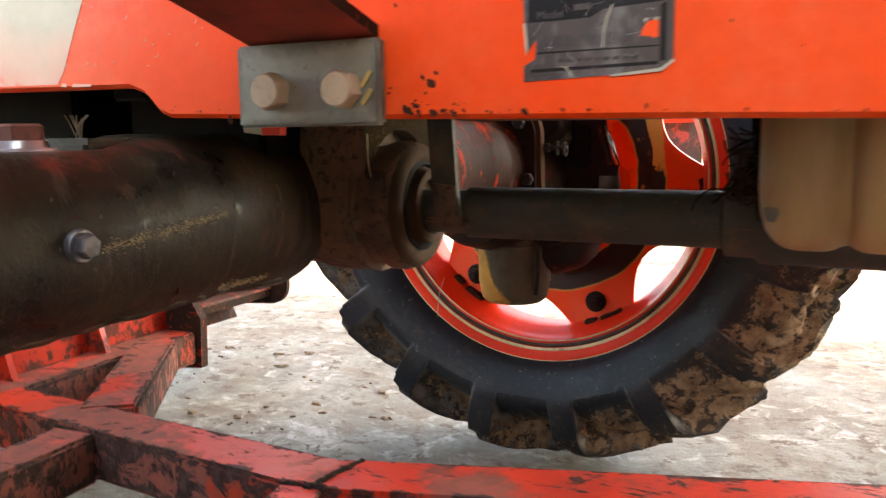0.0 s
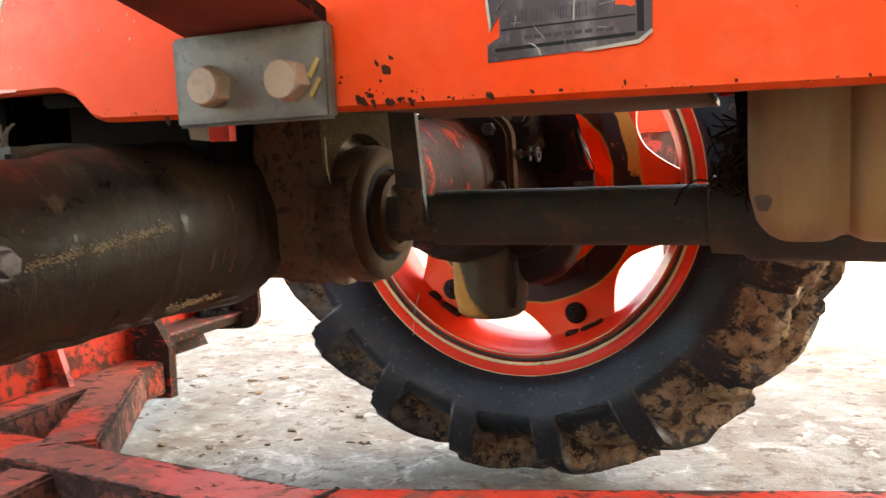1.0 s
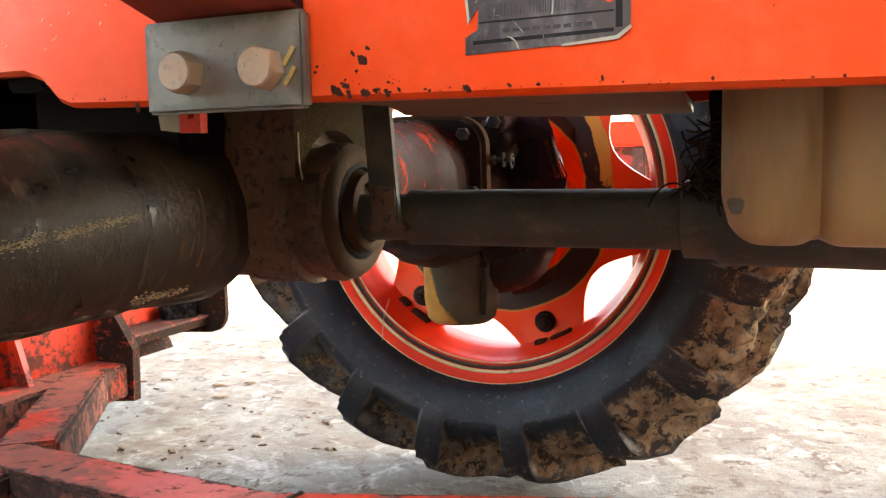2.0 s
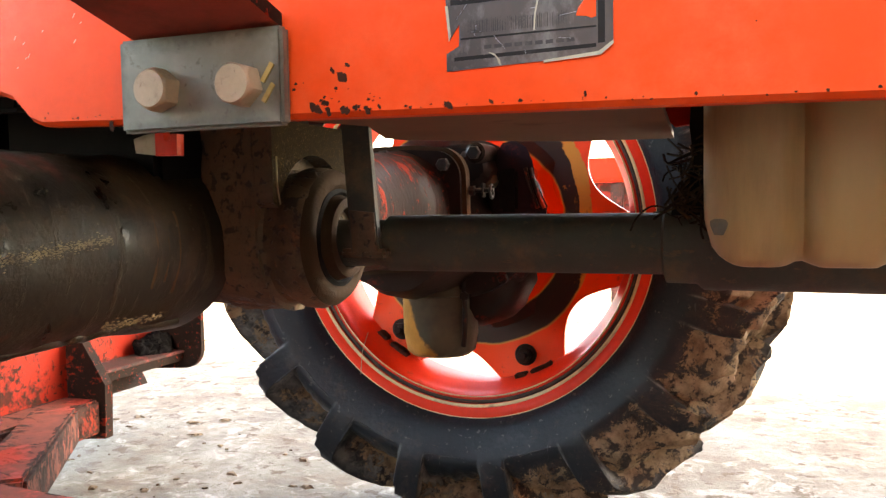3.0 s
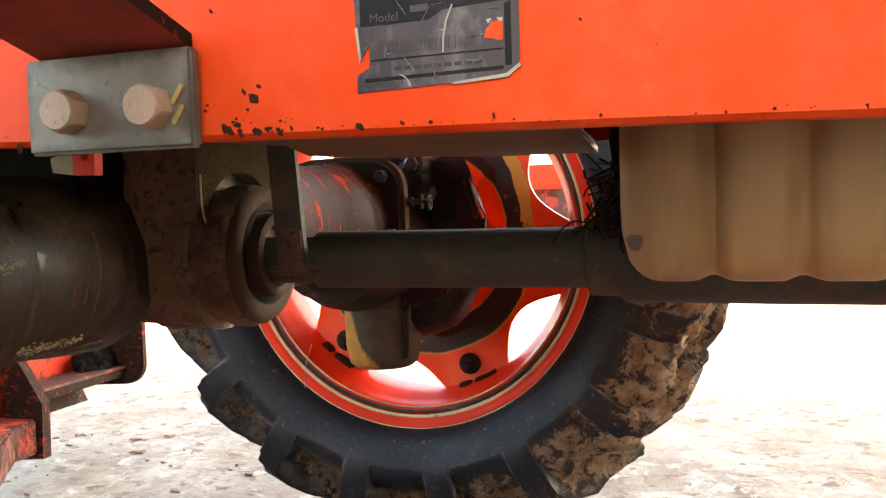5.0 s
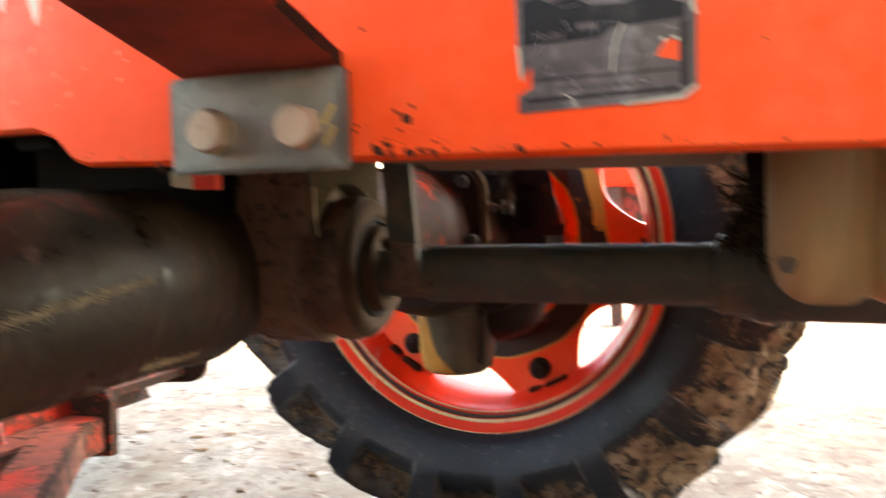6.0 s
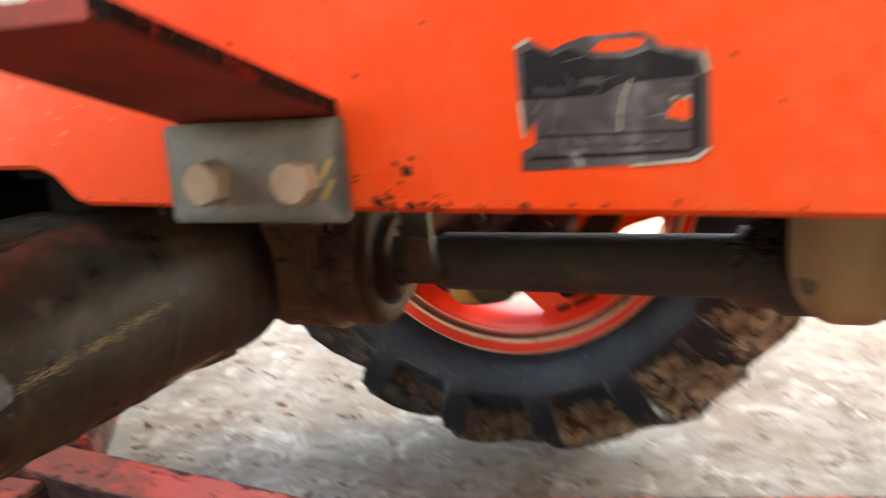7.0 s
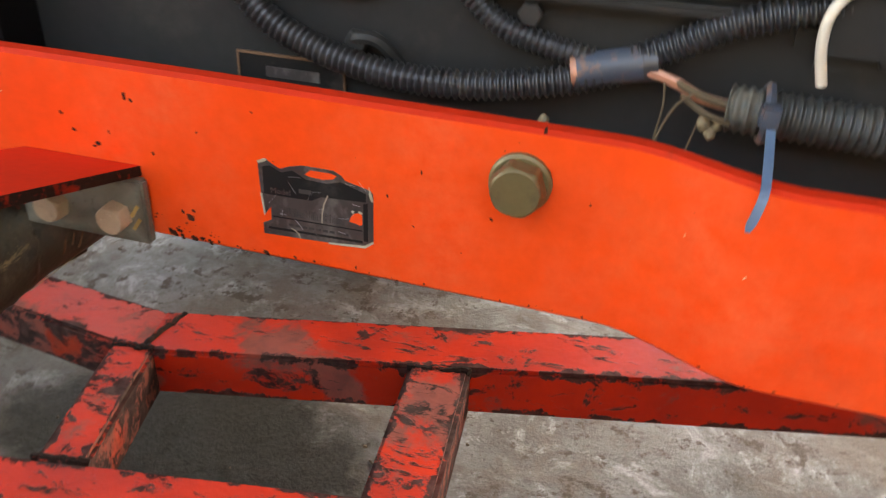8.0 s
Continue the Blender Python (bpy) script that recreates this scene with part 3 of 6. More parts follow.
def finish(bm, smooth=40):
    bmesh.ops.recalc_face_normals(bm, faces=bm.faces)
    for f in bm.faces:
        f.smooth = smooth > 0
    if smooth > 0:
        lim = radians(smooth)
        for e in bm.edges:
            if len(e.link_faces) == 2 and e.calc_face_angle(0) > lim:
                e.smooth = False


def part(name, bm, mat, parent=None, label="", smooth=40, at=None):
    """Links a bmesh, given in world places, as one mesh; at: its own origin."""
    finish(bm, smooth)
    me = bpy.data.meshes.new(name)
    if at is not None:
        bmesh.ops.translate(bm, verts=bm.verts, vec=-Vector(at))
    bm.to_mesh(me)
    bm.free()
    me.materials.append(mat)
    ob = new(name, me)
    base = Vector(at) if at is not None else Vector((0, 0, 0))
    ob.location = base
    if parent is not None:
        up, origin = parent, Vector((0, 0, 0))
        while up is not None:
            origin += up.location
            up = up.parent
        ob.parent = parent
        ob.location = base - origin
    return tagged(ob, label)


def add_box(bm, lo, hi, bevel=0.0, m=None):
    r = bmesh.ops.create_cube(bm, size=1)
    vs = r["verts"]
    for v in vs:
        v.co = Vector([lo[k] + (v.co[k] + 0.5) * (hi[k] - lo[k]) for k in range(3)])
    if bevel:
        es = {e for v in vs for e in v.link_edges}
        r = bmesh.ops.bevel(bm, geom=list(es), offset=bevel, segments=2, affect="EDGES")
        vs = list({v for f in r["faces"] for v in f.verts} | {v for v in vs if v.is_valid})
    if m is not None:
        bmesh.ops.transform(bm, matrix=m, verts=vs)
    return vs


def box(lo, hi, bevel=0.002, m=None):
    bm = bmesh.new()
    add_box(bm, lo, hi, bevel, m)
    return bm


AXES = {"x": Matrix(((0, 0, 1), (1, 0, 0), (0, 1, 0))), "y": Matrix(((1, 0, 0), (0, 0, 1), (0, -1, 0))), "z": Matrix.Identity(3)}


def add_turned(bm, centre, axis, profile, n=48, start=0.0, wobble=0.0):
    """A turned body: profile of (along, radius) about the axis through centre; closed at ends of radius 0."""
    rot, c, rings = AXES[axis], Vector(centre), []
    for k, (a, r) in enumerate(profile):
        if r < 1e-6:
            rings.append([bm.verts.new(c + rot @ Vector((0, 0, a)))])
            continue
        ring = []
        for i in range(n):
            th = start + 2 * math.pi * i / n
            rr = r + (wobble * noise.noise(Vector((math.cos(th) * 3, math.sin(th) * 3, a * 30 + k))) if wobble else 0)
            ring.append(bm.verts.new(c + rot @ Vector((rr * math.cos(th), rr * math.sin(th), a))))
        rings.append(ring)
    for p, q in zip(rings, rings[1:]):
        for i in range(n):
            j = (i + 1) % n
            if len(p) == 1 and len(q) == 1:
                break
            if len(p) == 1:
                bm.faces.new((p[0], q[i], q[j]))
            elif len(q) == 1:
                bm.faces.new((p[i], q[0], p[j]))
            else:
                bm.faces.new((p[i], q[i], q[j], p[j]))


def turned(centre, axis, profile, n=48, start=0.0, wobble=0.0):
    bm = bmesh.new()
    add_turned(bm, centre, axis, profile, n, start, wobble)
    return bm


def rod(centre, axis, r, lo, hi, bevel=0.002, n=32, start=0.0):
    return turned(centre, axis, [(lo, 0), (lo, r - bevel), (lo + bevel, r), (hi - bevel, r), (hi, r - bevel), (hi, 0)], n, start)


def hex_head(centre, r, length, start=0.0):
    """A hexagon head along -y whose corners are turned off to a round face."""
    bm = bmesh.new()
    c, rings = Vector(centre), []
    flat = r * 0.866
    for depth, limit in ((0.0, 9.0), (0.70, 9.0), (0.80, 1.08), (0.90, 1.02), (1.0, 0.93)):
        ring = []
        for i in range(48):
            th = 2 * math.pi * i / 48
            hexr = flat / math.cos((th - start) % (math.pi / 3) - math.pi / 6)
            rr = min(hexr, flat * limit)
            ring.append(bm.verts.new(c + Vector((rr * math.cos(th), -length * depth, rr * math.sin(th)))))
        rings.append(ring)
    for p, q in zip(rings, rings[1:]):
        for i in range(48):
            bm.faces.new((p[i], q[i], q[(i + 1) % 48], p[(i + 1) % 48]))
    bm.faces.new(rings[-1])
    bm.faces.new(rings[0][::-1])
    return bm


def hex_bolt(centre, axis, r, length, n=6, start=0.0, dish=0.15):
    """A hexagon head with a chamfered top."""
    return turned(centre, axis, [(0, 0), (0, r), (length * 0.86, r), (length, r * 0.86), (length, r * 0.5), (length * (1 - dish * 0.3), 0)], n, start)


def smooth_path(pts, steps=10):
    pts = [Vector(p) for p in pts]
    out = []
    for i in range(len(pts) - 1):
        p0, p1, p2, p3 = pts[max(i - 1, 0)], pts[i], pts[i + 1], pts[min(i + 2, len(pts) - 1)]
        for k in range(steps):
            u = k / steps
            out.append(0.5 * (2 * p1 + (p2 - p0) * u + (2 * p0 - 5 * p1 + 4 * p2 - p3) * u * u + (3 * p1 - p0 - 3 * p2 + p3) * u ** 3))
    return out + [pts[-1]]


def pipe(pts, radius, n=12, steps=10, rib=0.0, pitch=0.004, bm=None):
    """A tube along a smooth line; rib: depth of its corrugation."""
    line = smooth_path(pts, steps)
    if rib:
        fine, acc = [], 0.0
        total = sum((b - a).length for a, b in zip(line, line[1:]))
        count = max(int(total / pitch * 6), 8)
        cum = [0.0]
        for a, b in zip(line, line[1:]):
            cum.append(cum[-1] + (b - a).length)
        k = 0
        for i in range(count + 1):
            s = total * i / count
            while k < len(cum) - 2 and cum[k + 1] < s:
                k += 1
            u = (s - cum[k]) / max(cum[k + 1] - cum[k], 1e-9)
            fine.append(line[k].lerp(line[k + 1], u))
        line = fine
    bm = bm or bmesh.new()
    rings, up = [], Vector((0.13, 0.31, 0.94))
    for i, p in enumerate(line):
        d = (line[min(i + 1, len(line) - 1)] - line[max(i - 1, 0)]).normalized()
        a = d.cross(up).normalized()
        b = a.cross(d).normalized()
        up = b
        r = radius
        if rib:
            r = radius - rib * (1.0 if i % 6 in (3, 4) else (0.5 if i % 6 in (2, 5) else 0.0))
        rings.append([bm.verts.new(p + r * (math.cos(2 * math.pi * k / n) * a + math.sin(2 * math.pi * k / n) * b)) for k in range(n)])
    for p, q in zip(rings, rings[1:]):
        for i in range(n):
            bm.faces.new((p[i], q[i], q[(i + 1) % n], p[(i + 1) % n]))
    bm.faces.new(rings[0][::-1])
    bm.faces.new(rings[-1])
    return bm


def prism(outline, lo, hi, axis="y", bevel=0.0):
    """A flat outline, in the two axes other than axis, drawn out from lo to hi."""
    bm = bmesh.new()
    order = {"y": lambda a, b, c: (a, c, b), "z": lambda a, b, c: (a, b, c), "x": lambda a, b, c: (c, a, b)}[axis]
    low = [bm.verts.new(order(a, b, lo)) for a, b in outline]
    top = [bm.verts.new(order(a, b, hi)) for a, b in outline]
    bm.faces.new(low[::-1])
    bm.faces.new(top)
    for i in range(len(outline)):
        j = (i + 1) % len(outline)
        bm.faces.new((low[i], low[j], top[j], top[i]))
    if bevel:
        bmesh.ops.bevel(bm, geom=[e for e in bm.edges if e.calc_face_angle(0) > 0.5], offset=bevel, segments=2, affect="EDGES")
    return bm


def beam(a, b, width, height, top=True, bevel=0.004, skew=(0.0, 0.0)):
    """A box section between two places of its top's middle line."""
    a, b = Vector(a), Vector(b)
    d = (b - a).normalized()
    s = Vector((0, 0, 1)).cross(d).normalized()
    u = d.cross(s)
    bm = bmesh.new()
    vs = []
    for p, k in ((a, skew[0]), (b, skew[1])):
        for sy, sz in ((-1, 0), (1, 0), (1, -1), (-1, -1)):
            vs.append(bm.verts.new(p + s * (sy * width / 2) + d * (k * sy * width / 2) + u * (sz * height)))
    for f in ((0, 1, 2, 3), (7, 6, 5, 4), (0, 4, 5, 1), (1, 5, 6, 2), (2, 6, 7, 3), (3, 7, 4, 0)):
        bm.faces.new([vs[i] for i in f])
    bmesh.ops.recalc_face_normals(bm, faces=bm.faces)
    r = bmesh.ops.bevel(bm, geom=list(bm.edges), offset=bevel, segments=2, affect="EDGES")
    for f in r["faces"]:
        f.material_index = 1
    return bm


# ---------------------------------------------------------------- ground
GROUND = -0.025


def ground():
    bm = bmesh.new()
    steps = [-400, -60, -15, -6] + [-3 + 0.1 * k for k in range(0, 71)] + [6, 15, 60, 400]
    rows = []
    for y in steps:
        rows.append([bm.verts.new((x, y, GROUND + (0.006 * (noise.noise(Vector((x * 1.3, y * 1.3, 0))) - 0.2) if abs(x) < 5 and abs(y) < 5 else 0)))
                     for x in steps])
    for p, q in zip(rows, rows[1:]):
        for i in range(len(p) - 1):
            bm.faces.new((p[i], p[i + 1], q[i + 1], q[i]))
    return tagged(part("ground", bm, CONCRETE), "pale stained concrete yard with scattered dirt", "ground", kind="structure")


ground()


def light_baffles():
    """Unseen roofs and walls, added to block and bounce light round the tractor."""
    tagged(part("shade_roof", box((-4.1, -0.98, 2.75), (4.5, 2.8, 2.79), 0), STEEL), "unseen grey panel that shades the tractor", "roof", kind="structure")
    tagged(part("shade_roof_right", box((1.05, -2.6, 2.70), (4.5, -0.98, 2.74), 0), STEEL), "unseen grey panel that shades the tractor", "roof", kind="structure")
    tagged(part("bounce_wall", box((-1.6, -2.6, GROUND), (4.5, -2.4, 1.9), 0), PALE), "unseen pale wall that bounces light in", "wall", kind="structure")
    tagged(part("block_wall", box((4.5, -2.6, GROUND), (4.7, 1.9, 2.75), 0), PLASTER), "unseen brown wall that blocks side light", "wall", kind="structure")


light_baffles()

# ---------------------------------------------------------------- tractor
tractor = thing("tractor", "muddy orange compact tractor with an oily front axle on concrete", "tractor", (0, 0.19, GROUND))


def rail_line(x):
    u = min(max((x - 0.285) / 0.09, 0), 1)
    return -0.033 * (3 * u * u - 2 * u ** 3)


def rail(side, thick=0.014):
    """Frame rail: a thick plate that steps outward near its rear; side 1 faces the near side."""
    low = [(-0.62, 0.548), (-0.18, 0.543), (-0.168, 0.539), (-0.156, 0.527), (-0.148, 0.524), (0.0, 0.520), (0.12, 0.5185), (0.24, 0.5160), (0.30, 0.5145), (0.9, 0.512)]
    xs = sorted({-0.62, -0.4, -0.18, -0.168, -0.156, -0.148, -0.05, 0.05, 0.15, 0.9, 0.6, 0.45, 0.4} | {0.22 + 0.01 * k for k in range(18)})
    bm = bmesh.new()
    rings = []
    for x in xs:
        zl = float(np.interp(x, [p[0] for p in low], [p[1] for p in low]))
        zt = 0.632 - 0.004 * min(max(x / 0.3, 0), 1)
        y = rail_line(x)
        c = 0.0025
        prof = [(y, zl + c), (y, zt - c), (y + c, zt), (y + thick - c, zt), (y + thick, zt - c), (y + thick, zl + c), (y + thick - c, zl), (y + c, zl)]
        rings.append([bm.verts.new((x, (a if side > 0 else 0.38 - a), b)) for a, b in prof])
    for p, q in zip(rings, rings[1:]):
        for i in range(8):
            bm.faces.new((p[i], q[i], q[(i + 1) % 8], p[(i + 1) % 8]))
    bm.faces.new(rings[0])
    bm.faces.new(rings[-1][::-1])
    bm.normal_update()
    # top faces take the darker, duller orange
    for f in bm.faces:
        if min(v.co.z for v in f.verts) > 0.62:
            f.material_index = 1
    return bm


near_rail = part("frame_rail", rail(1), ORANGE, tractor, "orange painted frame rail with chipped lower edge", smooth=25)

near_rail.data.materials.append(DULL_ORANGE)

# chalky film on the front of the rail, with runs at its upper corner
part("white_film", prism([(-0.62, 0.5505), (-0.2425, 0.5475), (-0.2365, 0.555), (-0.222, 0.585), (-0.209, 0.610), (-0.206, 0.616), (-0.201, 0.6175), (-0.1988, 0.609), (-0.1965, 0.606), (-0.1945, 0.617), (-0.188, 0.6215), (-0.1815, 0.6175),
                          (-0.178, 0.606), (-0.1745, 0.597), (-0.1728, 0.605), (-0.171, 0.617), (-0.168, 0.6215), (-0.160, 0.628), (-0.160, 0.6292), (-0.62, 0.6292)], -0.00025, 0.0004), FILM, near_rail, "chalky white film on orange paint", smooth=0)
for x0, x1, z in ((-0.2398, -0.2350, 0.5468), (-0.2300, -0.2130, 0.5462)):
    part("white_scuff", prism([(x0, z - 0.0010), (x1, z - 0.0013), (x1 + 0.001, z + 0.0003), (x0 + 0.002, z + 0.0012)], -0.0003, 0.0003), FILM, near_rail, smooth=0)
rng = random.Random(77)
flecks = bmesh.new()
for k in range(40):
    cx, cz, w = rng.uniform(-0.235, -0.09) if k < 36 else rng.uniform(0.05, 0.4), rng.uniform(0.553, 0.622), rng.uniform(0.0004, 0.0013)
    add_box(flecks, (-w, -0.0002, -0.00018), (w, 0.0002, 0.00018), 0, pose(cx, rail_line(cx), cz, 0, rng.uniform(-60, -30), 0))
tagged(part("pale_flecks", flecks, FILM, near_rail, "tiny pale paint flecks", smooth=0), kind="stuff")
specks = bmesh.new()
for k in range(95):
    if k < 18:
        cx, cz = rng.gauss(0.030, 0.012), 0.5225 + abs(rng.gauss(0, 0.010))
    elif k < 80:
        cx, cz = rng.uniform(-0.15, 0.42), 0
    else:
        cx, cz = rng.uniform(-0.15, 0.4), rng.uniform(0.53, 0.625)
    edge = 0.524 - 0.004 * min(max((cx + 0.148) / 0.148, 0), 1) - 0.006 * min(max(cx / 0.3, 0), 1)
    cz = cz or edge + 0.003 + abs(rng.gauss(0, 0.0012))
    cz = max(cz, edge + 0.0028)
    size, n = rng.choice((0.0003, 0.0004, 0.0006, 0.0009)), 7
    y = rail_line(cx)
    pts = [(cx + size * rng.uniform(0.5, 1.5) * math.cos(2 * math.pi * i / n), cz + size * rng.uniform(0.4, 1.1) * math.sin(2 * math.pi * i / n)) for i in range(n)]
    mid = specks.verts.new((cx, y - 0.0004, cz))
    ring = [specks.verts.new((a, y - 0.0002, b)) for a, b in pts]
    for i in range(n):
        specks.faces.new((mid, ring[i], ring[(i + 1) % n]))
tagged(part("chip_specks", specks, CHIP, near_rail, "fine rusty paint chips", smooth=0), kind="stuff")

# bracket plate with two bolts and yellow paint strokes
bracket = part("bracket_plate", box((-0.088, -0.009, 0.517), (0.004, -0.001, 0.562), 0.0016), PLATE, tractor, "bare grey steel bracket plate")
for bx, bz, turn in ((-0.0620, 0.5362, 0.35), (-0.0163, 0.5358, 0.75)):
    b = part("bolt", hex_head((bx, -0.009, bz), 0.0106, 0.0105, turn), BOLT, bracket, "brownish hexagon bolt", smooth=25)
    for a in (0.6, 2.3, 4.2):
        part("raised_mark", box((-0.0013, -0.00025, -0.0006), (0.0013, 0.0003, 0.0006), 0.0001, pose(bx + 0.0052 * math.cos(a + turn), -0.0195, bz + 0.0052 * math.sin(a + turn), 0, 90 - math.degrees(a + turn), 0)), BOLT, b)
for k in range(2):
    part("paint_mark", box((-0.0035, -0.001, -0.006), (0.0035, 0, 0.006), 0.0, pose(-0.0030 + 0.0003 * k, -0.0095, 0.5408 - 0.0092 * k, 0, 34, 0)
                           @ Matrix.Diagonal((0.32, 1, 0.80, 1))), YELLOW, bracket, "yellow paint stroke")


def arm():
    """Flat arm that rises away from the rail."""
    bm = prism([(-0.083, 0.0), (0.0, 0.0), (0.0, -0.122), (-0.004, -0.126), (-0.083, -0.126)], 0.0, 0.007, "z", 0.001)
    for v in bm.verts:
        v.co.z += 0.562 - 0.29 * v.co.y
        v.co.x += 0.02 * v.co.y
        v.co.y -= 0.001
    bm.normal_update()
    bmesh.ops.recalc_face_normals(bm, faces=bm.faces)
    # underside and sides painted in their shade; right edge takes the dark crust
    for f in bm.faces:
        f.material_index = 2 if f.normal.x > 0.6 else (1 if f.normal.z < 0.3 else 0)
    return bm


arm_ob = part("mounting_arm", arm(), DULL_ORANGE, tractor, "orange flat steel arm", smooth=20)
for coat_mat in (SHADED_RED, CRUST):
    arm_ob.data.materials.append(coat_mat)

# large flanged bolt on the rail
big = part("rail_bolt", turned((0.2355, 0.0, 0.598), "y", [(0, 0), (0, 0.0172), (-0.003, 0.0172), (-0.0045, 0.0155), (-0.0045, 0)], 40), BRASS, tractor,
           "yellow zinc flanged bolt")
part("bolt_head", hex_head((0.2355, -0.0045, 0.598), 0.0158, 0.012, 0.85), BRASS, big, smooth=25)

# data plate: torn foil sticker with printed bands
def on_plate(px, py):
    return 0.0805 + px * 0.0710, 0.5860 - py * 0.0495


def sticker(name, outline, lo, hi, mat, parent, label=""):
    return part(name, prism([on_plate(a, b) for a, b in outline], -hi, -lo), mat, parent, label, smooth=0)


plate = sticker("data_plate", [(0, 1), (0, 0.85), (0.08, 0.79), (0.085, 0.60), (0.02, 0.73), (0, 0.43), (-0.01, 0.02), (0.06, -0.03), (0.13, 0.04), (0.19, 0.08), (0.27, 0.03), (0.33, 0.01), (0.38, -0.01), (0.66, -0.01), (0.73, 0.04), (0.76, 0.10),
                               (0.86, 0.13), (0.97, 0.17), (1.0, 0.22), (1.0, 0.85), (0.92, 0.94), (0.6, 0.97)], 0.0, 0.0005, FOIL, tractor, "torn silver and black data plate sticker")
sticker("black_band", [(0.03, 0.44), (0.03, 0.08), (0.10, 0.05), (0.20, 0.12), (0.30, 0.07), (0.42, 0.16), (0.60, 0.17), (0.72, 0.12), (0.94, 0.22), (0.94, 0.33), (0.55, 0.36), (0.46, 0.43), (0.2, 0.44)], 0.0004, 0.0006, DECAL, plate)
sticker("black_border", [(0.915, 0.36), (0.955, 0.34), (0.955, 0.86), (0.915, 0.86)], 0.0004, 0.0006, DECAL, plate)
sticker("printed_bar", [(0.09, 0.725), (0.905, 0.715), (0.905, 0.730), (0.09, 0.742)], 0.0004, 0.0006, DECAL, plate)
sticker("printed_bar", [(0.05, 0.885), (0.905, 0.860), (0.905, 0.892), (0.05, 0.918)], 0.0004, 0.0006, DECAL, plate)
rng = random.Random(4)
codes, x = bmesh.new(), 0.14
while x < 0.74:
    wide = rng.choice((0.003, 0.004, 0.007))
    (a, b), (c, d) = on_plate(x, 0.69), on_plate(x + wide, 0.57 + 0.02 * rng.random())
    add_box(codes, (a, -0.00058, b), (c, -0.0004, d))
    x += wide + rng.choice((0.004, 0.006, 0.010))
tagged(part("barcode", codes, INK, plate, "faint printed barcode", smooth=0), kind="stuff")
for k in range(9):
    a = 0.24 + 0.062 * k
    sticker("printed_word", [(a, 0.80), (a + 0.045, 0.798), (a + 0.045, 0.83), (a, 0.832)], 0.0004, 0.00058, INK, plate)
sticker("printed_word", [(0.35, 0.30), (0.46, 0.297), (0.46, 0.352), (0.35, 0.355)], 0.0006, 0.0007, FOIL, plate)
words = bpy.data.curves.new("plate_word", "FONT")
words.body, words.size, words.extrude = "Model", 0.0052, 0.00005
word = new("plate_word", words)
word.parent = plate
wx, wz = on_plate(0.09, 0.41)
word.location = Vector((wx, -0.0007, wz))
word.rotation_euler = (math.pi / 2, 0, 0)
words.materials.append(FOIL)
for edge in ([(-0.005, 0.44), (0.012, 0.44), (0.03, 0.70), (0.018, 0.745)], [(0.60, 0.965), (0.92, 0.925), (1.0, 0.845), (1.005, 0.87), (0.93, 0.955), (0.6, 0.985)], [(-0.012, 0.02), (0.05, -0.03), (0.075, -0.025), (0.07, 0.0), (0.0, 0.045)],
             [(0.26, 0.86), (0.30, 0.875), (0.335, 0.93), (0.345, 0.985), (0.33, 0.97), (0.315, 0.91), (0.28, 0.875)], [(0.965, 0.12), (0.985, 0.2), (1.005, 0.31), (0.985, 0.31), (0.968, 0.24)],
             [(0.605, 0.32), (0.612, 0.33), (0.575, 0.45), (0.555, 0.58), (0.55, 0.71), (0.541, 0.71), (0.548, 0.57), (0.566, 0.44)], [(0.81, 0.475), (0.84, 0.47), (0.83, 0.495), (0.82, 0.51)], [(0.87, 0.47), (0.905, 0.47), (0.905, 0.50), (0.885, 0.495)]):
    sticker("torn_edge", edge, 0.0005, 0.0008, PAPER, plate)
sticker("torn_hole", [(0.79, 0.625), (0.805, 0.56), (0.835, 0.505), (0.88, 0.49), (0.905, 0.51), (0.905, 0.645), (0.88, 0.655), (0.85, 0.635)], 0.0005, 0.00068, ORANGE, plate)
sticker("torn_hole", [(0.41, 0.10), (0.46, 0.03), (0.63, 0.03), (0.69, 0.05), (0.66, 0.10), (0.57, 0.125), (0.46, 0.115)], 0.0005, 0.00068, ORANGE, plate)

rng = random.Random(15)
lines = bmesh.new()
for k in range(16):
    px, pz = on_plate(rng.uniform(0.06, 0.94), rng.uniform(0.12, 0.93))
    w = rng.uniform(0.0008, 0.0045)
    add_box(lines, (-w, -0.00012, -0.00004), (w, 0.00012, 0.00004), 0, pose(px, -0.00062, pz, 0, rng.choice((rng.uniform(-80, -30), rng.uniform(-10, 10), rng.uniform(50, 80))), 0))
tagged(part("scratches", lines, BRIGHT, plate, "fine bright scratches", smooth=0), kind="stuff")

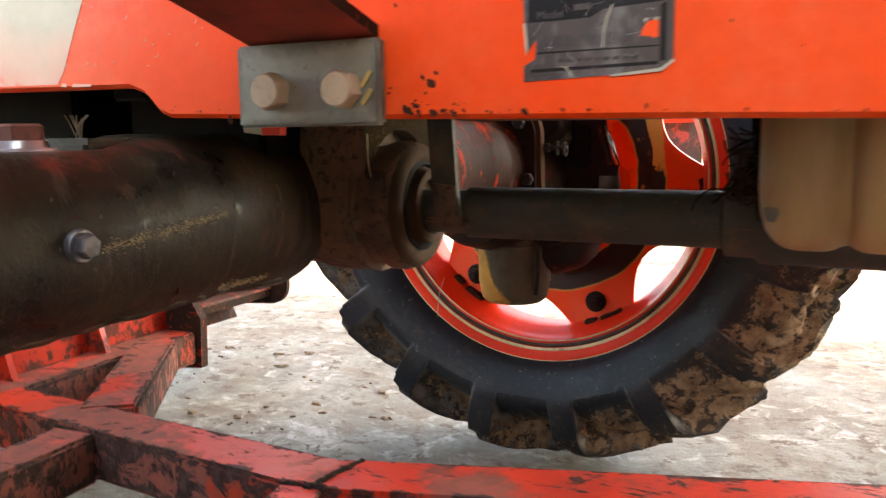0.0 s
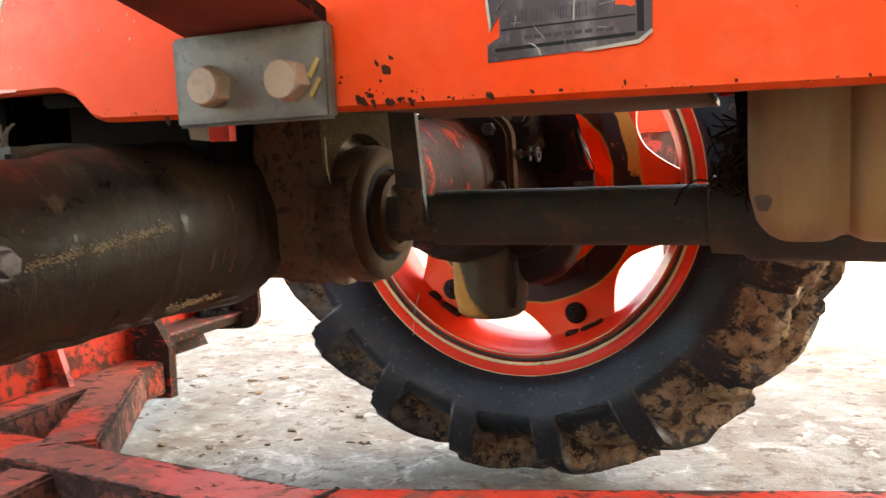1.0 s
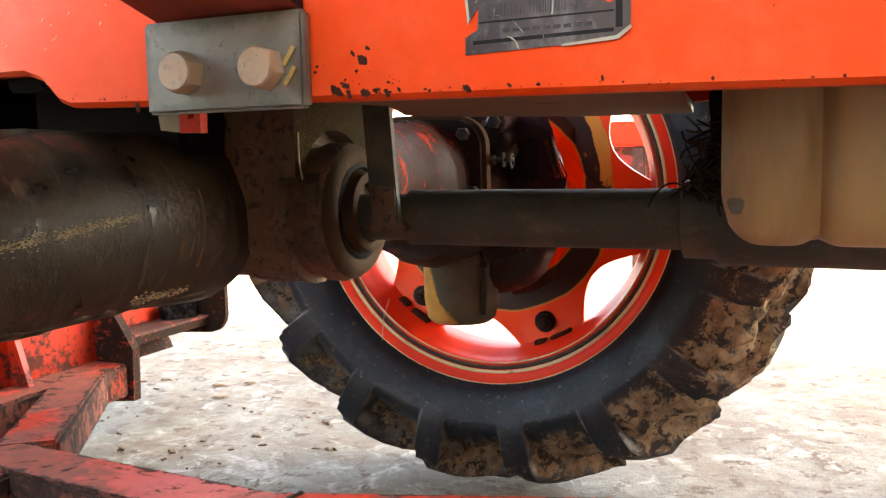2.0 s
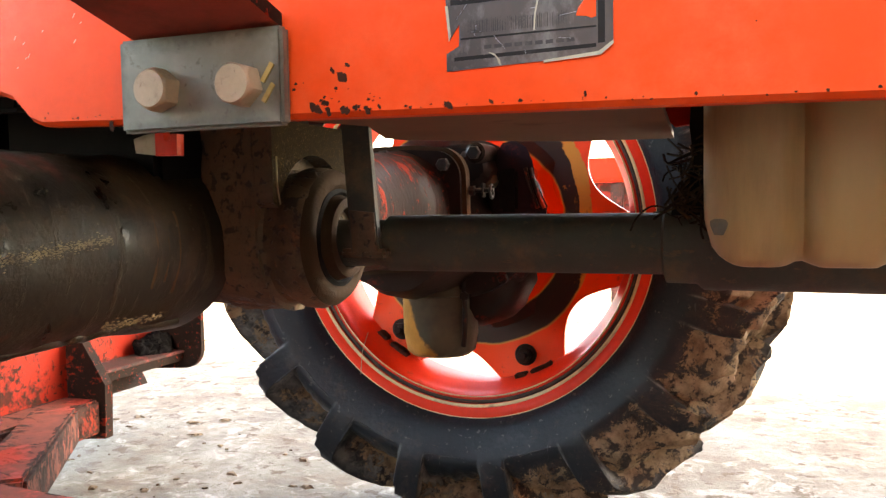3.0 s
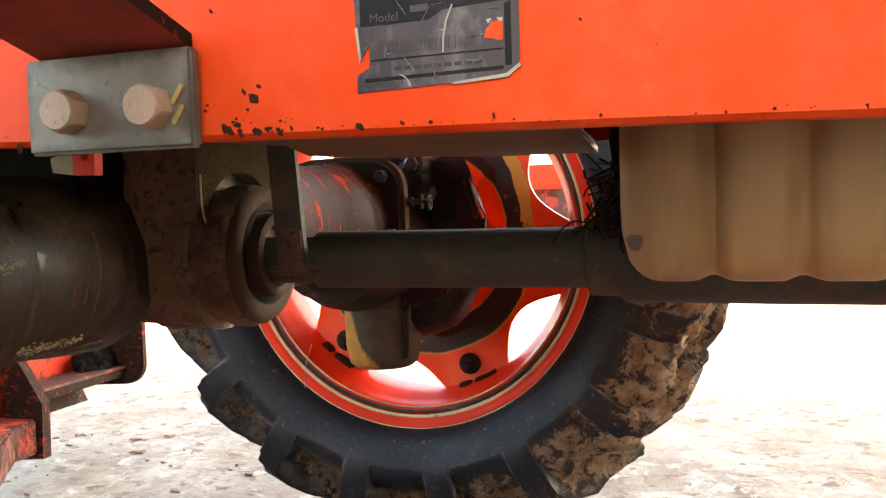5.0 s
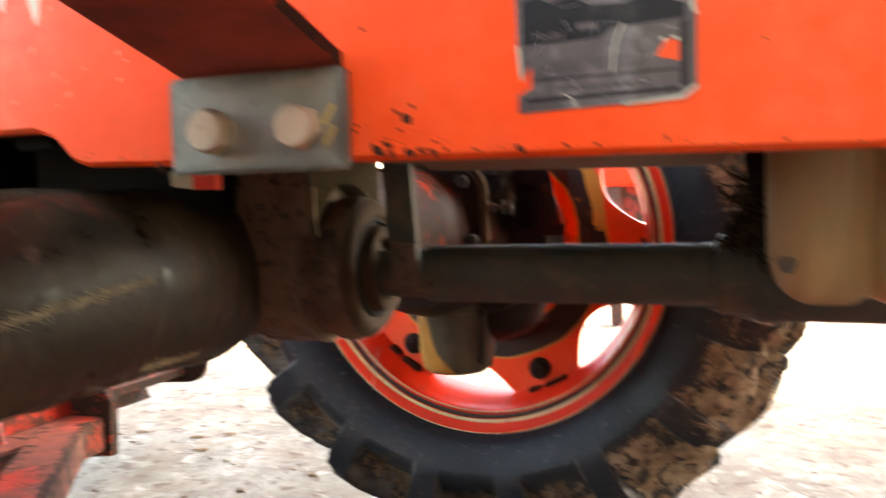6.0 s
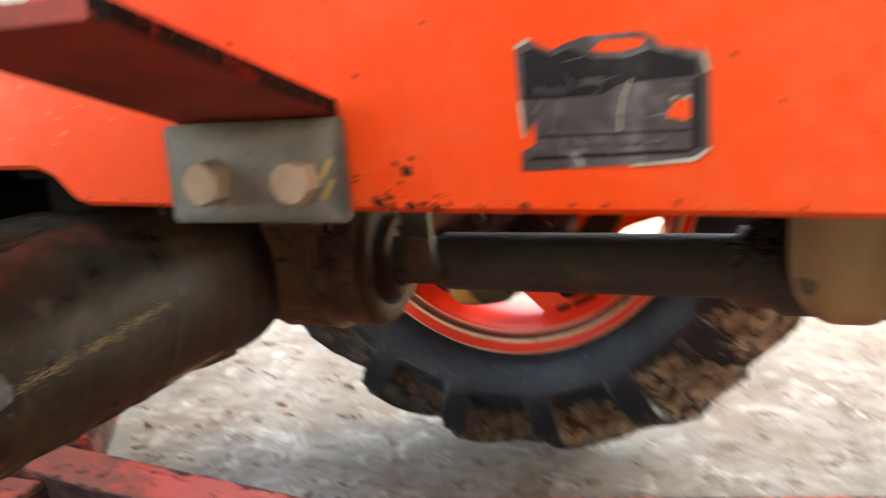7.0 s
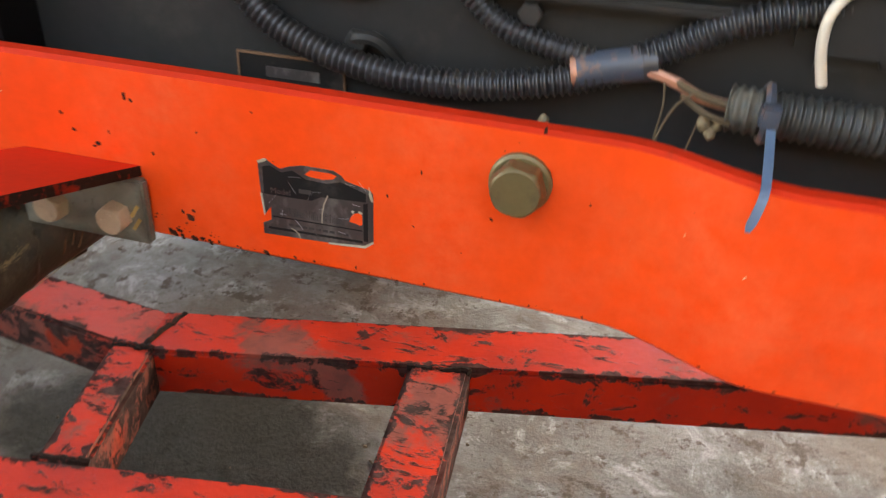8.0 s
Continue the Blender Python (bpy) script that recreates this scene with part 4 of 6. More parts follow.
# chipped paint on the rail
rng = random.Random(9)
for cx, cz, size in ((0.025, 0.541, 0.0016), (0.030, 0.5375, 0.0034), (0.0325, 0.543, 0.0014), (0.016, 0.5245, 0.0036), (0.021, 0.5265, 0.002), (0.0225, 0.5225, 0.0022), (0.031, 0.5228, 0.0028), (0.0365, 0.5235, 0.0015), (0.042, 0.5225, 0.0022),
                     (0.048, 0.5235, 0.0013), (0.081, 0.5222, 0.0022), (0.10, 0.5228, 0.0012), (0.14, 0.5235, 0.0012), (0.010, 0.578, 0.0013), (-0.019, 0.588, 0.001), (-0.102, 0.5225, 0.0024), (-0.004, 0.613, 0.0022),
                     (0.0, 0.611, 0.0014), (-0.051, 0.596, 0.0014), (-0.028, 0.579, 0.0022), (-0.031, 0.577, 0.0012), (-0.044, 0.586, 0.0016), (0.221, 0.572, 0.0012), (0.18, 0.594, 0.001), (0.176, 0.559, 0.0009), (0.160, 0.576, 0.001), (0.246, 0.629, 0.002)):
    n = 15
    ring, lean = [], rng.uniform(0, 3)
    for i in range(n):
        r = size * (0.62 + 0.45 * rng.random()) * (1 + 0.35 * math.cos(4 * math.pi * i / n + lean))
        ring.append((cx + 0.8 * r * math.cos(2 * math.pi * i / n), cz + r * math.sin(2 * math.pi * i / n)))
    part("paint_chip", prism(ring, -0.00025, 0.0002), CHIP, near_rail, smooth=0)

# near half of the front axle
AX, AZ, AR = -0.200, 0.455, 0.060
def axle_body():
    bm = turned((AX, 0.0, AZ), "y", [(-0.62, 0), (-0.62, 0.09), (-0.46, 0.088), (-0.43, 0.074), (-0.14, 0.068), (-0.128, 0.0625), (-0.122, 0.0605), (-0.10, 0.0604), (-0.08, 0.0604), (-0.06, 0.0603), (-0.04, 0.0603), (-0.025, 0.0602), (-0.01, 0.0601), (0.005, 0.06), (0.02, AR), (0.085, 0.0585), (0.105, 0.061), (0.15, 0.063), (0.16, 0)],
                                 72, wobble=0.0016)
    for v in bm.verts:
        u = min(max((v.co.y + 0.03) / 0.06, 0), 1)
        v.co.z = min(v.co.z, 0.5055 + 0.014 * u * u * (3 - 2 * u)) if v.co.y > -0.125 else v.co.z
    return bm


axle = part("front_axle", axle_body(), AXLE, tractor, "dark oily cast front axle housing")
part("plug_pad", turned((-0.1425, -0.0805, 0.456), "x", [(-0.02, 0), (-0.02, 0.030), (-0.004, 0.021), (0.0022, 0.014), (0.0022, 0)], 36), AXLE, axle)
part("plug_washer", turned((-0.1395, -0.0805, 0.456), "x", [(-0.004, 0), (-0.004, 0.0092), (0.0025, 0.0092), (0.0034, 0.0085), (0.0034, 0)], 28), PLUG, axle, "worn steel plug washer")
part("plug_head", hex_bolt((-0.1362, -0.0805, 0.456), "x", 0.0068, 0.0065, start=0.3), PLUG, axle, "worn steel plug head", smooth=20)
part("filler_washer", turned((-0.202, -0.064, 0.5030), "z", [(0.0, 0), (0.0, 0.0215), (0.0030, 0.0213), (0.0042, 0.0195), (0.0042, 0.0165), (0.0085, 0.0155), (0.0085, 0)], 36), BRIGHT, axle, "bright steel washer")
part("filler_cap", hex_bolt((-0.202, -0.064, 0.5105), "z", 0.0150, 0.0105, start=0.2), REDCAP, axle, "worn red hexagon filler cap", smooth=20)
part("breather_washer", turned((-0.243, -0.082, 0.5000), "z", [(0.0, 0), (0.0, 0.014), (0.0065, 0.014), (0.008, 0.0125), (0.008, 0.008), (0.014, 0.007), (0.014, 0)], 28), BRIGHT, axle, "bright steel breather")
part("casting_ledge", box((-0.245, -0.035, 0.49), (-0.180, 0.055, 0.5125), 0.004), AXLE, axle)
tuft = bmesh.new()
rng = random.Random(6)
for k in range(9):
    a, b = rng.uniform(-0.004, 0.004), rng.uniform(-0.006, 0.006)
    pipe([(-0.222 + a, -0.004, 0.5120), (-0.222 + 0.4 * a + b, -0.005, 0.522), (-0.221 + b, -0.004 + b, 0.527)], rng.uniform(0.0003, 0.0007), 5, 3, bm=tuft)
tagged(part("dry_tuft", tuft, STRAW, axle, "small dry plant tuft"), kind="stuff")
def on_axle(y, deg, over=0.0):
    r = float(np.interp(y, [-0.122, 0.02, 0.085, 0.105, 0.15], [0.0605, 0.0600, 0.0585, 0.0610, 0.0630])) + over
    return (AX + r * math.cos(radians(deg)), y, AZ + r * math.sin(radians(deg)))


rng = random.Random(31)
part("bottom_rib", pipe([on_axle(y, -62 + rng.uniform(-2.5, 2.5), -0.0030 + rng.uniform(0, 0.0016)) for y in np.linspace(-0.118, 0.128, 26)], 0.0040, 10, 3), AXLE, axle, "oily lower casting rib")
for y, top_deg, low_deg, wide in ((0.0790, 20, -26, 0.0030), (0.0890, 6, -22, 0.0020), (0.0985, 22, -30, 0.0040)):
    run = bmesh.new()
    rows = []
    for k in range(13):
        deg = top_deg + (low_deg - top_deg) * k / 12
        w = wide * (0.5 + 0.5 * math.sin(math.pi * min(1, 0.15 + k / 12))) * rng.uniform(0.8, 1.2)
        rows.append([run.verts.new(on_axle(y - w, deg, -0.0010)), run.verts.new(on_axle(y, deg, 0.0003 + 0.0004 * rng.random())), run.verts.new(on_axle(y + w, deg, -0.0010))])
    for p, q in zip(rows, rows[1:]):
        for i in range(2):
            run.faces.new((p[i], q[i], q[i + 1], p[i + 1]))
    part("rust_run", run, RUN, axle, "brown rust run", smooth=60)
rng = random.Random(2)
streak = bmesh.new()
for k in range(760):
    u = rng.random()
    y = -0.066 + 0.105 * u
    th = radians(-3 + 10 * u + rng.gauss(0, 1.3) * (1.8 if rng.random() < 0.25 else 1))
    p = Vector((AX + (AR + 0.0009) * math.cos(th), y, AZ + (AR + 0.0009) * math.sin(th)))
    r = bmesh.ops.create_icosphere(streak, subdivisions=1, radius=rng.uniform(0.00012, 0.00042))
    bmesh.ops.transform(streak, matrix=Matrix.Translation(p) @ Matrix.Diagonal((0.4, 2.6, 1.0, 1)), verts=r["verts"])
for k in range(190):
    y = 0.050 + 0.060 * rng.random()
    th = radians(-50 + rng.gauss(0, 2.2))
    p = Vector((AX + (AR + 0.0006) * math.cos(th), y, AZ + (AR + 0.0006) * math.sin(th)))
    r = bmesh.ops.create_icosphere(streak, subdivisions=1, radius=rng.uniform(0.0002, 0.0006))
    bmesh.ops.transform(streak, matrix=Matrix.Translation(p) @ Matrix.Diagonal((0.5, 3.2, 0.9, 1)), verts=r["verts"])
tagged(part("dried_streak", streak, STREAK, axle, "pale crusty streak"), kind="stuff")

# pivot casting
cast = bmesh.new()
add_turned(cast, (0, 0.195, 0.456), "x", [(-0.20, 0), (-0.20, 0.050), (-0.112, 0.050), (-0.110, 0.0475), (-0.104, 0.0475), (-0.100, 0.0495), (-0.096, 0.0508), (-0.088, 0.0508), (-0.081, 0.0492), (-0.077, 0.0462), (-0.077, 0)], 64, wobble=0.0014)
pivot = part("axle_pivot", cast, CAST, tractor, "rusty cast axle pivot with stepped rings")
part("ring_face", turned((0, 0.195, 0.456), "x", [(-0.080, 0.0490), (-0.0762, 0.0465), (-0.0738, 0.043), (-0.0735, 0.038), (-0.0755, 0.0355), (-0.0770, 0.0335), (-0.0770, 0.0310), (-0.0745, 0.0298), (-0.0672, 0.0285), (-0.066, 0.026), (-0.0665, 0.0225), (-0.080, 0.021), (-0.080, 0)], 64, wobble=0.0007), RUST, pivot, "brown rusty ring face")


def yoke(x0, x1, r, bevel):
    """Upright block that rounds off below about the pivot."""
    low = [(0.195 - r * math.cos(a), 0.456 - r * math.sin(a)) for a in np.linspace(0, math.pi, 25)]
    bm = prism([(0.195 - r, 0.538)] + low + [(0.195 + r, 0.538)], x0, x1, "x", bevel)
    return bm


support = yoke(-0.154, -0.112, 0.0535, 0.004)
bmesh.ops.triangulate(support, faces=[f for f in support.faces if len(f.verts) > 4])
bmesh.ops.subdivide_edges(support, edges=support.edges[:], cuts=4, use_grid_fill=True)
for v in support.verts:
    v.co += 0.0020 * noise.noise_vector(v.co * 60) + 0.0011 * noise.noise_vector(v.co * 170)
part("pivot_support", support, CAST, tractor, "rusty cast support under the rail", smooth=50)
arch = [(0.1425, 0.538), (0.1425, 0.482)] + [(0.199 - 0.051 * math.cos(a), 0.466 + 0.050 * math.sin(a)) for a in np.linspace(0.25, math.pi - 0.25, 14)] + [(0.252, 0.482), (0.252, 0.538)]
arch_body = prism(arch, -0.1125, -0.0975, "x", 0.0015)
bmesh.ops.recalc_face_normals(arch_body, faces=arch_body.faces)
for f in arch_body.faces:
    f.material_index = 0 if f.normal.x > 0.3 else 1
part("arched_support", arch_body, OILY, tractor, "oily glittering arched support").data.materials.append(CAST)
# black ring laid in the shallow groove in place of its shade
part("groove_shade", turned((0, 0.195, 0.456), "x", [(-0.0790, 0.0318), (-0.0755, 0.0308), (-0.0735, 0.0325), (-0.0750, 0.0352), (-0.0790, 0.0350), (-0.0790, 0.0318)], 48, wobble=0.0012), DEEP_BLACK, pivot, "black ring that shades the pivot groove")
part("oil_line", pipe([(-0.0974, 0.1475, 0.513), (-0.0974, 0.1480, 0.492), (-0.0974, 0.1535, 0.477), (-0.0974, 0.163, 0.467)], 0.0007, 6, 4), PAPER, pivot, "thin dried oil line")
for bx in (-0.172, -0.160):
    part("support_bolt", hex_bolt((bx + 0.006, 0.165, 0.525), "z", 0.011, -0.014), CAST, tractor, smooth=20)

# near-black blocks added behind the rail, to put the gap in deep shade
part("gap_fill", box((-0.60, 0.016, 0.556), (-0.10, 0.364, 0.70), 0.004), DEEP_BLACK, tractor, "added black fill for the dark gap")
part("gap_fill_foot", box((-0.60, 0.10, 0.45), (-0.345, 0.30, 0.558), 0.004), DEEP_BLACK, tractor)
part("gap_fill_foot", box((-0.287, 0.10, 0.45), (-0.156, 0.30, 0.558), 0.004), DEEP_BLACK, tractor)
part("gap_fill_tab", box((-0.215, 0.018, 0.536), (-0.185, 0.03, 0.557), 0.002), DEEP_BLACK, tractor)
# added patches that stand for daylight and orange paint beyond the gap
part("gap_daylight", prism([(-0.1685, 0.5240), (-0.1670, 0.5150), (-0.1510, 0.5130), (-0.1510, 0.5275), (-0.1600, 0.5262)], 0.0925, 0.0985, bevel=0.0005), PAPER, tractor, "pale patch standing for daylight through the gap")
part("gap_orange", prism([(-0.1512, 0.5128), (-0.1350, 0.5125), (-0.1345, 0.5260), (-0.1390, 0.5262), (-0.1400, 0.5220), (-0.1440, 0.5215), (-0.1455, 0.5290), (-0.1512, 0.5290)], 0.0920, 0.0990, bevel=0.0005), RIM, tractor, "orange patch standing for paint beyond the gap")

# drive shaft tube with hanger
def strap_body():
    """Flat strap that leans towards its foot."""
    return prism([(-0.0510, 0.445), (-0.0300, 0.445), (-0.0325, 0.470), (-0.0372, 0.540), (-0.0575, 0.540)], 0.165, 0.170, "y", 0.0008)


tube = part("drive_shaft_tube", turned((0, 0.195, 0.452), "x", [(-0.080, 0), (-0.080, 0.0165), (-0.036, 0.0165), (-0.034, 0.0195), (0.152, 0.0195), (0.154, 0.0245), (0.172, 0.0250), (0.176, 0.0285), (0.185, 0.0290), (0.19, 0.0285), (0.26, 0.0292), (0.8, 0.031), (0.8, 0)], 40),
            TUBE, tractor, "dark painted drive shaft tube")
part("hanger_strap", strap_body(), TUBE, tractor, "narrow steel hanger strap")
part("strap_foot", box((-0.060, 0.163, 0.4435), (-0.026, 0.176, 0.4495), 0.002), CAST, tractor, "rusty strap foot")
part("strap_end", prism([(-0.0495, 0.447), (-0.0318, 0.447), (-0.0335, 0.474), (-0.0515, 0.476)], 0.1635, 0.1655, "y", 0.0006), CAST, tractor)

# plate under the rail
part("under_plate", prism([(0.0, 0.008), (0.157, 0.008), (0.166, 0.045), (0.154, 0.242), (0.088, 0.232), (-0.005, 0.156), (-0.011, 0.135), (0.016, 0.055)], 0.5205, 0.5245, "z"), UNDER, tractor, "brown dusty plate under the frame", smooth=0)


def tank():
    """Blow-moulded tank with upright flutes and a rounded lower edge."""
    bm = bmesh.new()
    x0, x1, ny = 0.180, 0.62, 120
    cols = []
    for i in range(ny + 1):
        x = x0 + (x1 - x0) * i / ny
        groove = 0.006 * math.exp(-((x - 0.2265) / 0.0058) ** 2)
        for g in (0.2695, 0.312, 0.355, 0.398):
            groove += 0.005 / (1 + math.exp(-(x - g + 0.0055) / 0.0012)) / (1 + math.exp((x - g - 0.0055) / 0.0012))
        end = 0.018 * (1 - min(1, (x - x0) / 0.018)) ** 2
        yf = 0.095 + 1.5 * groove + end
        zb = 0.4445 + groove * 0.5 + 0.022 * (1 - math.sqrt(max(0, 1 - (1 - min(1, (x - x0) / 0.022)) ** 2)))
        prof = [(yf, 0.60), (yf, zb + 0.022)]
        for k in range(1, 6):
            a = math.pi / 2 * k / 5
            prof.append((yf + 0.016 * (1 - math.cos(a)), zb + 0.022 - 0.022 * math.sin(a)))
        prof += [(0.150, zb), (0.162, zb + 0.012), (0.162, 0.60)]
        cols.append([bm.verts.new((x, a, b)) for a, b in prof])
    for p, q in zip(cols, cols[1:]):
        for i in range(len(p)):
            j = (i + 1) % len(p)
            bm.faces.new((p[i], q[i], q[j], p[j]))
    bm.faces.new(cols[0][::-1])
    bm.faces.new(cols[-1])
    return bm


part("fuel_tank", tank(), TAN, tractor, "tan plastic fluted tank", smooth=50)

# far half of the axle, gear case and king pin
far_axle = part("far_axle_tube", turned((-0.205, 0, 0.470), "y", [(0.2, 0), (0.2, 0.064), (0.50, 0.066), (0.54, 0.067), (0.545, 0.069), (0.555, 0.069), (0.560, 0.067), (0.572, 0.068), (0.584, 0.073), (0.584, 0)], 64, wobble=0.002), FLAKED, tractor,
                "dark brown axle tube with flaking red paint")
def flange_outline(inset):
    """Rounded plate round the end of the far axle tube."""
    pts = [(-0.29, 0.42), (-0.30, 0.50), (-0.275, 0.538), (-0.23, 0.5485), (-0.18, 0.5485)]
    pts += [(-0.150 + 0.036 * math.cos(a), 0.510 + 0.036 * math.sin(a)) for a in np.linspace(1.35, 0.05, 9)]
    pts += [(-0.113, 0.44), (-0.14, 0.40), (-0.25, 0.39)]
    mid = Vector((-0.205, 0.470))
    return [tuple(mid + (Vector(p) - mid) * (1 - inset / (Vector(p) - mid).length)) for p in pts]


part("flange", prism(flange_outline(0.0), 0.590, 0.604, bevel=0.003), RUST, far_axle, "brown flange plate")
part("flange_face", prism(flange_outline(0.006), 0.584, 0.591, bevel=0.002), GEAR, far_axle)
for fx, fz in ((-0.139, 0.524), (-0.128, 0.455), (-0.275, 0.515), (-0.215, 0.536), (-0.15, 0.41)):
    part("bolt", hex_bolt((fx, 0.584, fz), "y", 0.0080, -0.009), DULL, far_axle, smooth=20)
gear = bmesh.new()
add_turned(gear, (-0.215, 0, 0.455), "y", [(0.60, 0), (0.60, 0.085), (0.64, 0.098), (0.70, 0.10), (0.74, 0.115), (0.80, 0.115), (0.83, 0.115), (0.86, 0.10), (0.88, 0.07), (0.93, 0.065), (0.93, 0)], 48, wobble=0.006)
gear_case = part("gear_case", gear, GEAR, tractor, "oily dark gear case with paint remnants")
def side_casting():
    """Box-like casting with a sloping top and a flank that runs out to a foot."""
    bm = prism([(-0.106, 0.458), (-0.104, 0.535), (-0.092, 0.553), (-0.078, 0.556), (-0.060, 0.545), (-0.051, 0.529), (-0.046, 0.500), (-0.032, 0.472), (-0.036, 0.456)], 0.660, 0.74, bevel=0.007)
    bmesh.ops.triangulate(bm, faces=[f for f in bm.faces if len(f.verts) > 4])
    bmesh.ops.subdivide_edges(bm, edges=[e for e in bm.edges if e.calc_length() > 0.012], cuts=2)
    for v in bm.verts:
        v.co.x -= 0.36 * max(0.0, v.co.y - 0.664) * min(1.0, max(0.0, (v.co.x + 0.10) / 0.03))
        v.co.y += 0.35 * max(0.0, -0.075 - v.co.x) + 0.30 * max(0.0, v.co.z - 0.530)
        v.co += 0.0016 * noise.noise_vector(v.co * 55)
    return bm


part("side_casting", side_casting(), GLOSS, gear_case, "oily violet black casting", smooth=55)
# near-black block on the casting's front face
part("dark_casting_face", box((-0.094, 0.6565, 0.466), (-0.070, 0.668, 0.520), 0.004), DEEP_BLACK, gear_case)
for top_x, low_x in ((-0.060, -0.044), (-0.053, -0.036)):
    part("casting_fin", pipe([(top_x, 0.660, 0.520), (top_x + 0.006, 0.657, 0.498), (low_x, 0.658, 0.470)], 0.0026, 8, 6), FLAKED, gear_case)
part("case_shoulder", turned((-0.125, 0.0, 0.520), "y", [(0.640, 0), (0.640, 0.016), (0.648, 0.024), (0.70, 0.030), (0.70, 0)], 24, wobble=0.004), GEAR, gear_case)
part("paint_patch", turned((-0.108, 0.0, 0.505), "y", [(0.652, 0), (0.652, 0.006), (0.656, 0.010), (0.68, 0.012), (0.68, 0)], 14, wobble=0.003), OCHRE, gear_case)
part("case_cover", turned((-0.168, 0.0, 0.453), "y", [(0.700, 0), (0.700, 0.098), (0.706, 0.104), (0.735, 0.105), (0.742, 0.111), (0.755, 0.112), (0.762, 0.108), (0.80, 0.100), (0.80, 0)], 56, wobble=0.004), GEAR, gear_case, "dark round case cover")
part("case_rim", turned((-0.204, 0.0, 0.437), "y", [(0.78, 0), (0.78, 0.118), (0.788, 0.122), (0.80, 0.125), (0.86, 0.123), (0.875, 0.116), (0.875, 0)], 64, wobble=0.005), GEAR, gear_case, "oily dark case rim")
nipple = part("grease_nipple", rod((-0.119, 0.600, 0.493), "x", 0.0028, 0, 0.036, 0.001, 12), DULL, gear_case, "small dark grease fitting")
part("nipple_hex", rod((-0.119, 0.600, 0.493), "x", 0.0062, 0.006, 0.013, 0.001, 6), DULL, nipple)
part("nipple_clip", box((-0.0965, 0.594, 0.4845), (-0.0945, 0.606, 0.5015), 0.0006), DULL, nipple)
part("nipple_ring", pipe([(-0.0855, 0.600 + 0.0065 * math.cos(a), 0.4915 + 0.0075 * math.sin(a)) for a in np.linspace(0, 2 * math.pi, 16)], 0.0018, 8, 3), DULL, nipple)
for a in (0.9, 0.35, -0.25, -0.85, -1.45):
    part("cover_bolt", hex_bolt((-0.168 + 0.100 * math.cos(a), 0.703, 0.453 + 0.100 * math.sin(a)), "y", 0.0068, -0.008, start=a), GEAR, gear_case, smooth=20)
boss = part("bolt_boss", rod((-0.112, 0.62, 0.539), "y", 0.0125, -0.002, 0.06, 0.003, 24), GEAR, gear_case)
part("bolt", hex_bolt((-0.112, 0.618, 0.539), "y", 0.0085, -0.008), DULL, boss, smooth=20)
part("king_pin_case", turned((-0.2035, 0.735, 0.0), "z", [(0.267, 0), (0.267, 0.030), (0.2685, 0.040), (0.275, 0.0475), (0.30, 0.052), (0.352, 0.0535), (0.354, 0.0560), (0.361, 0.0560), (0.364, 0.0535), (0.46, 0.056), (0.46, 0)], 48, wobble=0.0012), OCHRE, gear_case,
     "dark king pin case stained ochre", at=(-0.2035, 0.735, 0.31))
part("case_seam", pipe([(-0.160, 0.704, 0.285), (-0.156, 0.700, 0.315), (-0.156, 0.700, 0.345), (-0.158, 0.700, 0.372)], 0.0035, 8, 6), GEAR, gear_case)
part("lower_housing", turned((-0.160, 0.0, 0.375), "y", [(0.715, 0), (0.715, 0.040), (0.728, 0.058), (0.76, 0.070), (0.80, 0.074), (0.83, 0.070), (0.83, 0)], 40, wobble=0.006), GEAR, gear_case, "oily dark lower housing")
for kx, kz in ((-0.232, 0.384), (-0.214, 0.378), (-0.196, 0.381)):
    part("flange_knob", hex_bolt((kx, 0.672, kz), "z", 0.009, -0.010, start=kx * 40), GEAR, gear_case, smooth=20)

# ---------------------------------------------------------------- far front wheel
WX, WY, WZ, STEER = -0.210, 0.91, 0.437, -1.0


LUGS, PITCH, FIRST = 17, 360 / 17, -134.2
BEAD = 0.985
HALF = ((-0.0905, 0.332, -0.0905, 0.332), (-0.0945, 0.341, -0.0950, 0.341), (-0.0962, 0.349, -0.0978, 0.352), (-0.0950, 0.3565, -0.0990, 0.366), (-0.0905, 0.364, -0.0996, 0.380), (-0.0845, 0.370, -0.0994, 0.394),
        (-0.0775, 0.3755, -0.0984, 0.411), (-0.0700, 0.3800, -0.0955, 0.4260), (-0.0620, 0.3835, -0.0885, 0.4370), (-0.0500, 0.3880, -0.0720, 0.4445), (-0.0380, 0.3915, -0.0530, 0.4500), (-0.0250, 0.3915, -0.0330, 0.4530),
        (-0.0120, 0.3925, -0.0150, 0.4560), (0.0, 0.3930, 0.0, 0.4570))
MUDDY = ((-180, 0.58), (-172, 0.58), (-165, 0.50), (-159, 0.36), (-150, 0.38), (-130, 0.36), (-104, 0.42), (-90, 0.50), (-78, 0.62), (-66, 0.78), (-45, 0.88), (-20, 0.92), (0, 0.92), (30, 0.8), (60, 0.5), (120, 0.4), (180, 0.46))


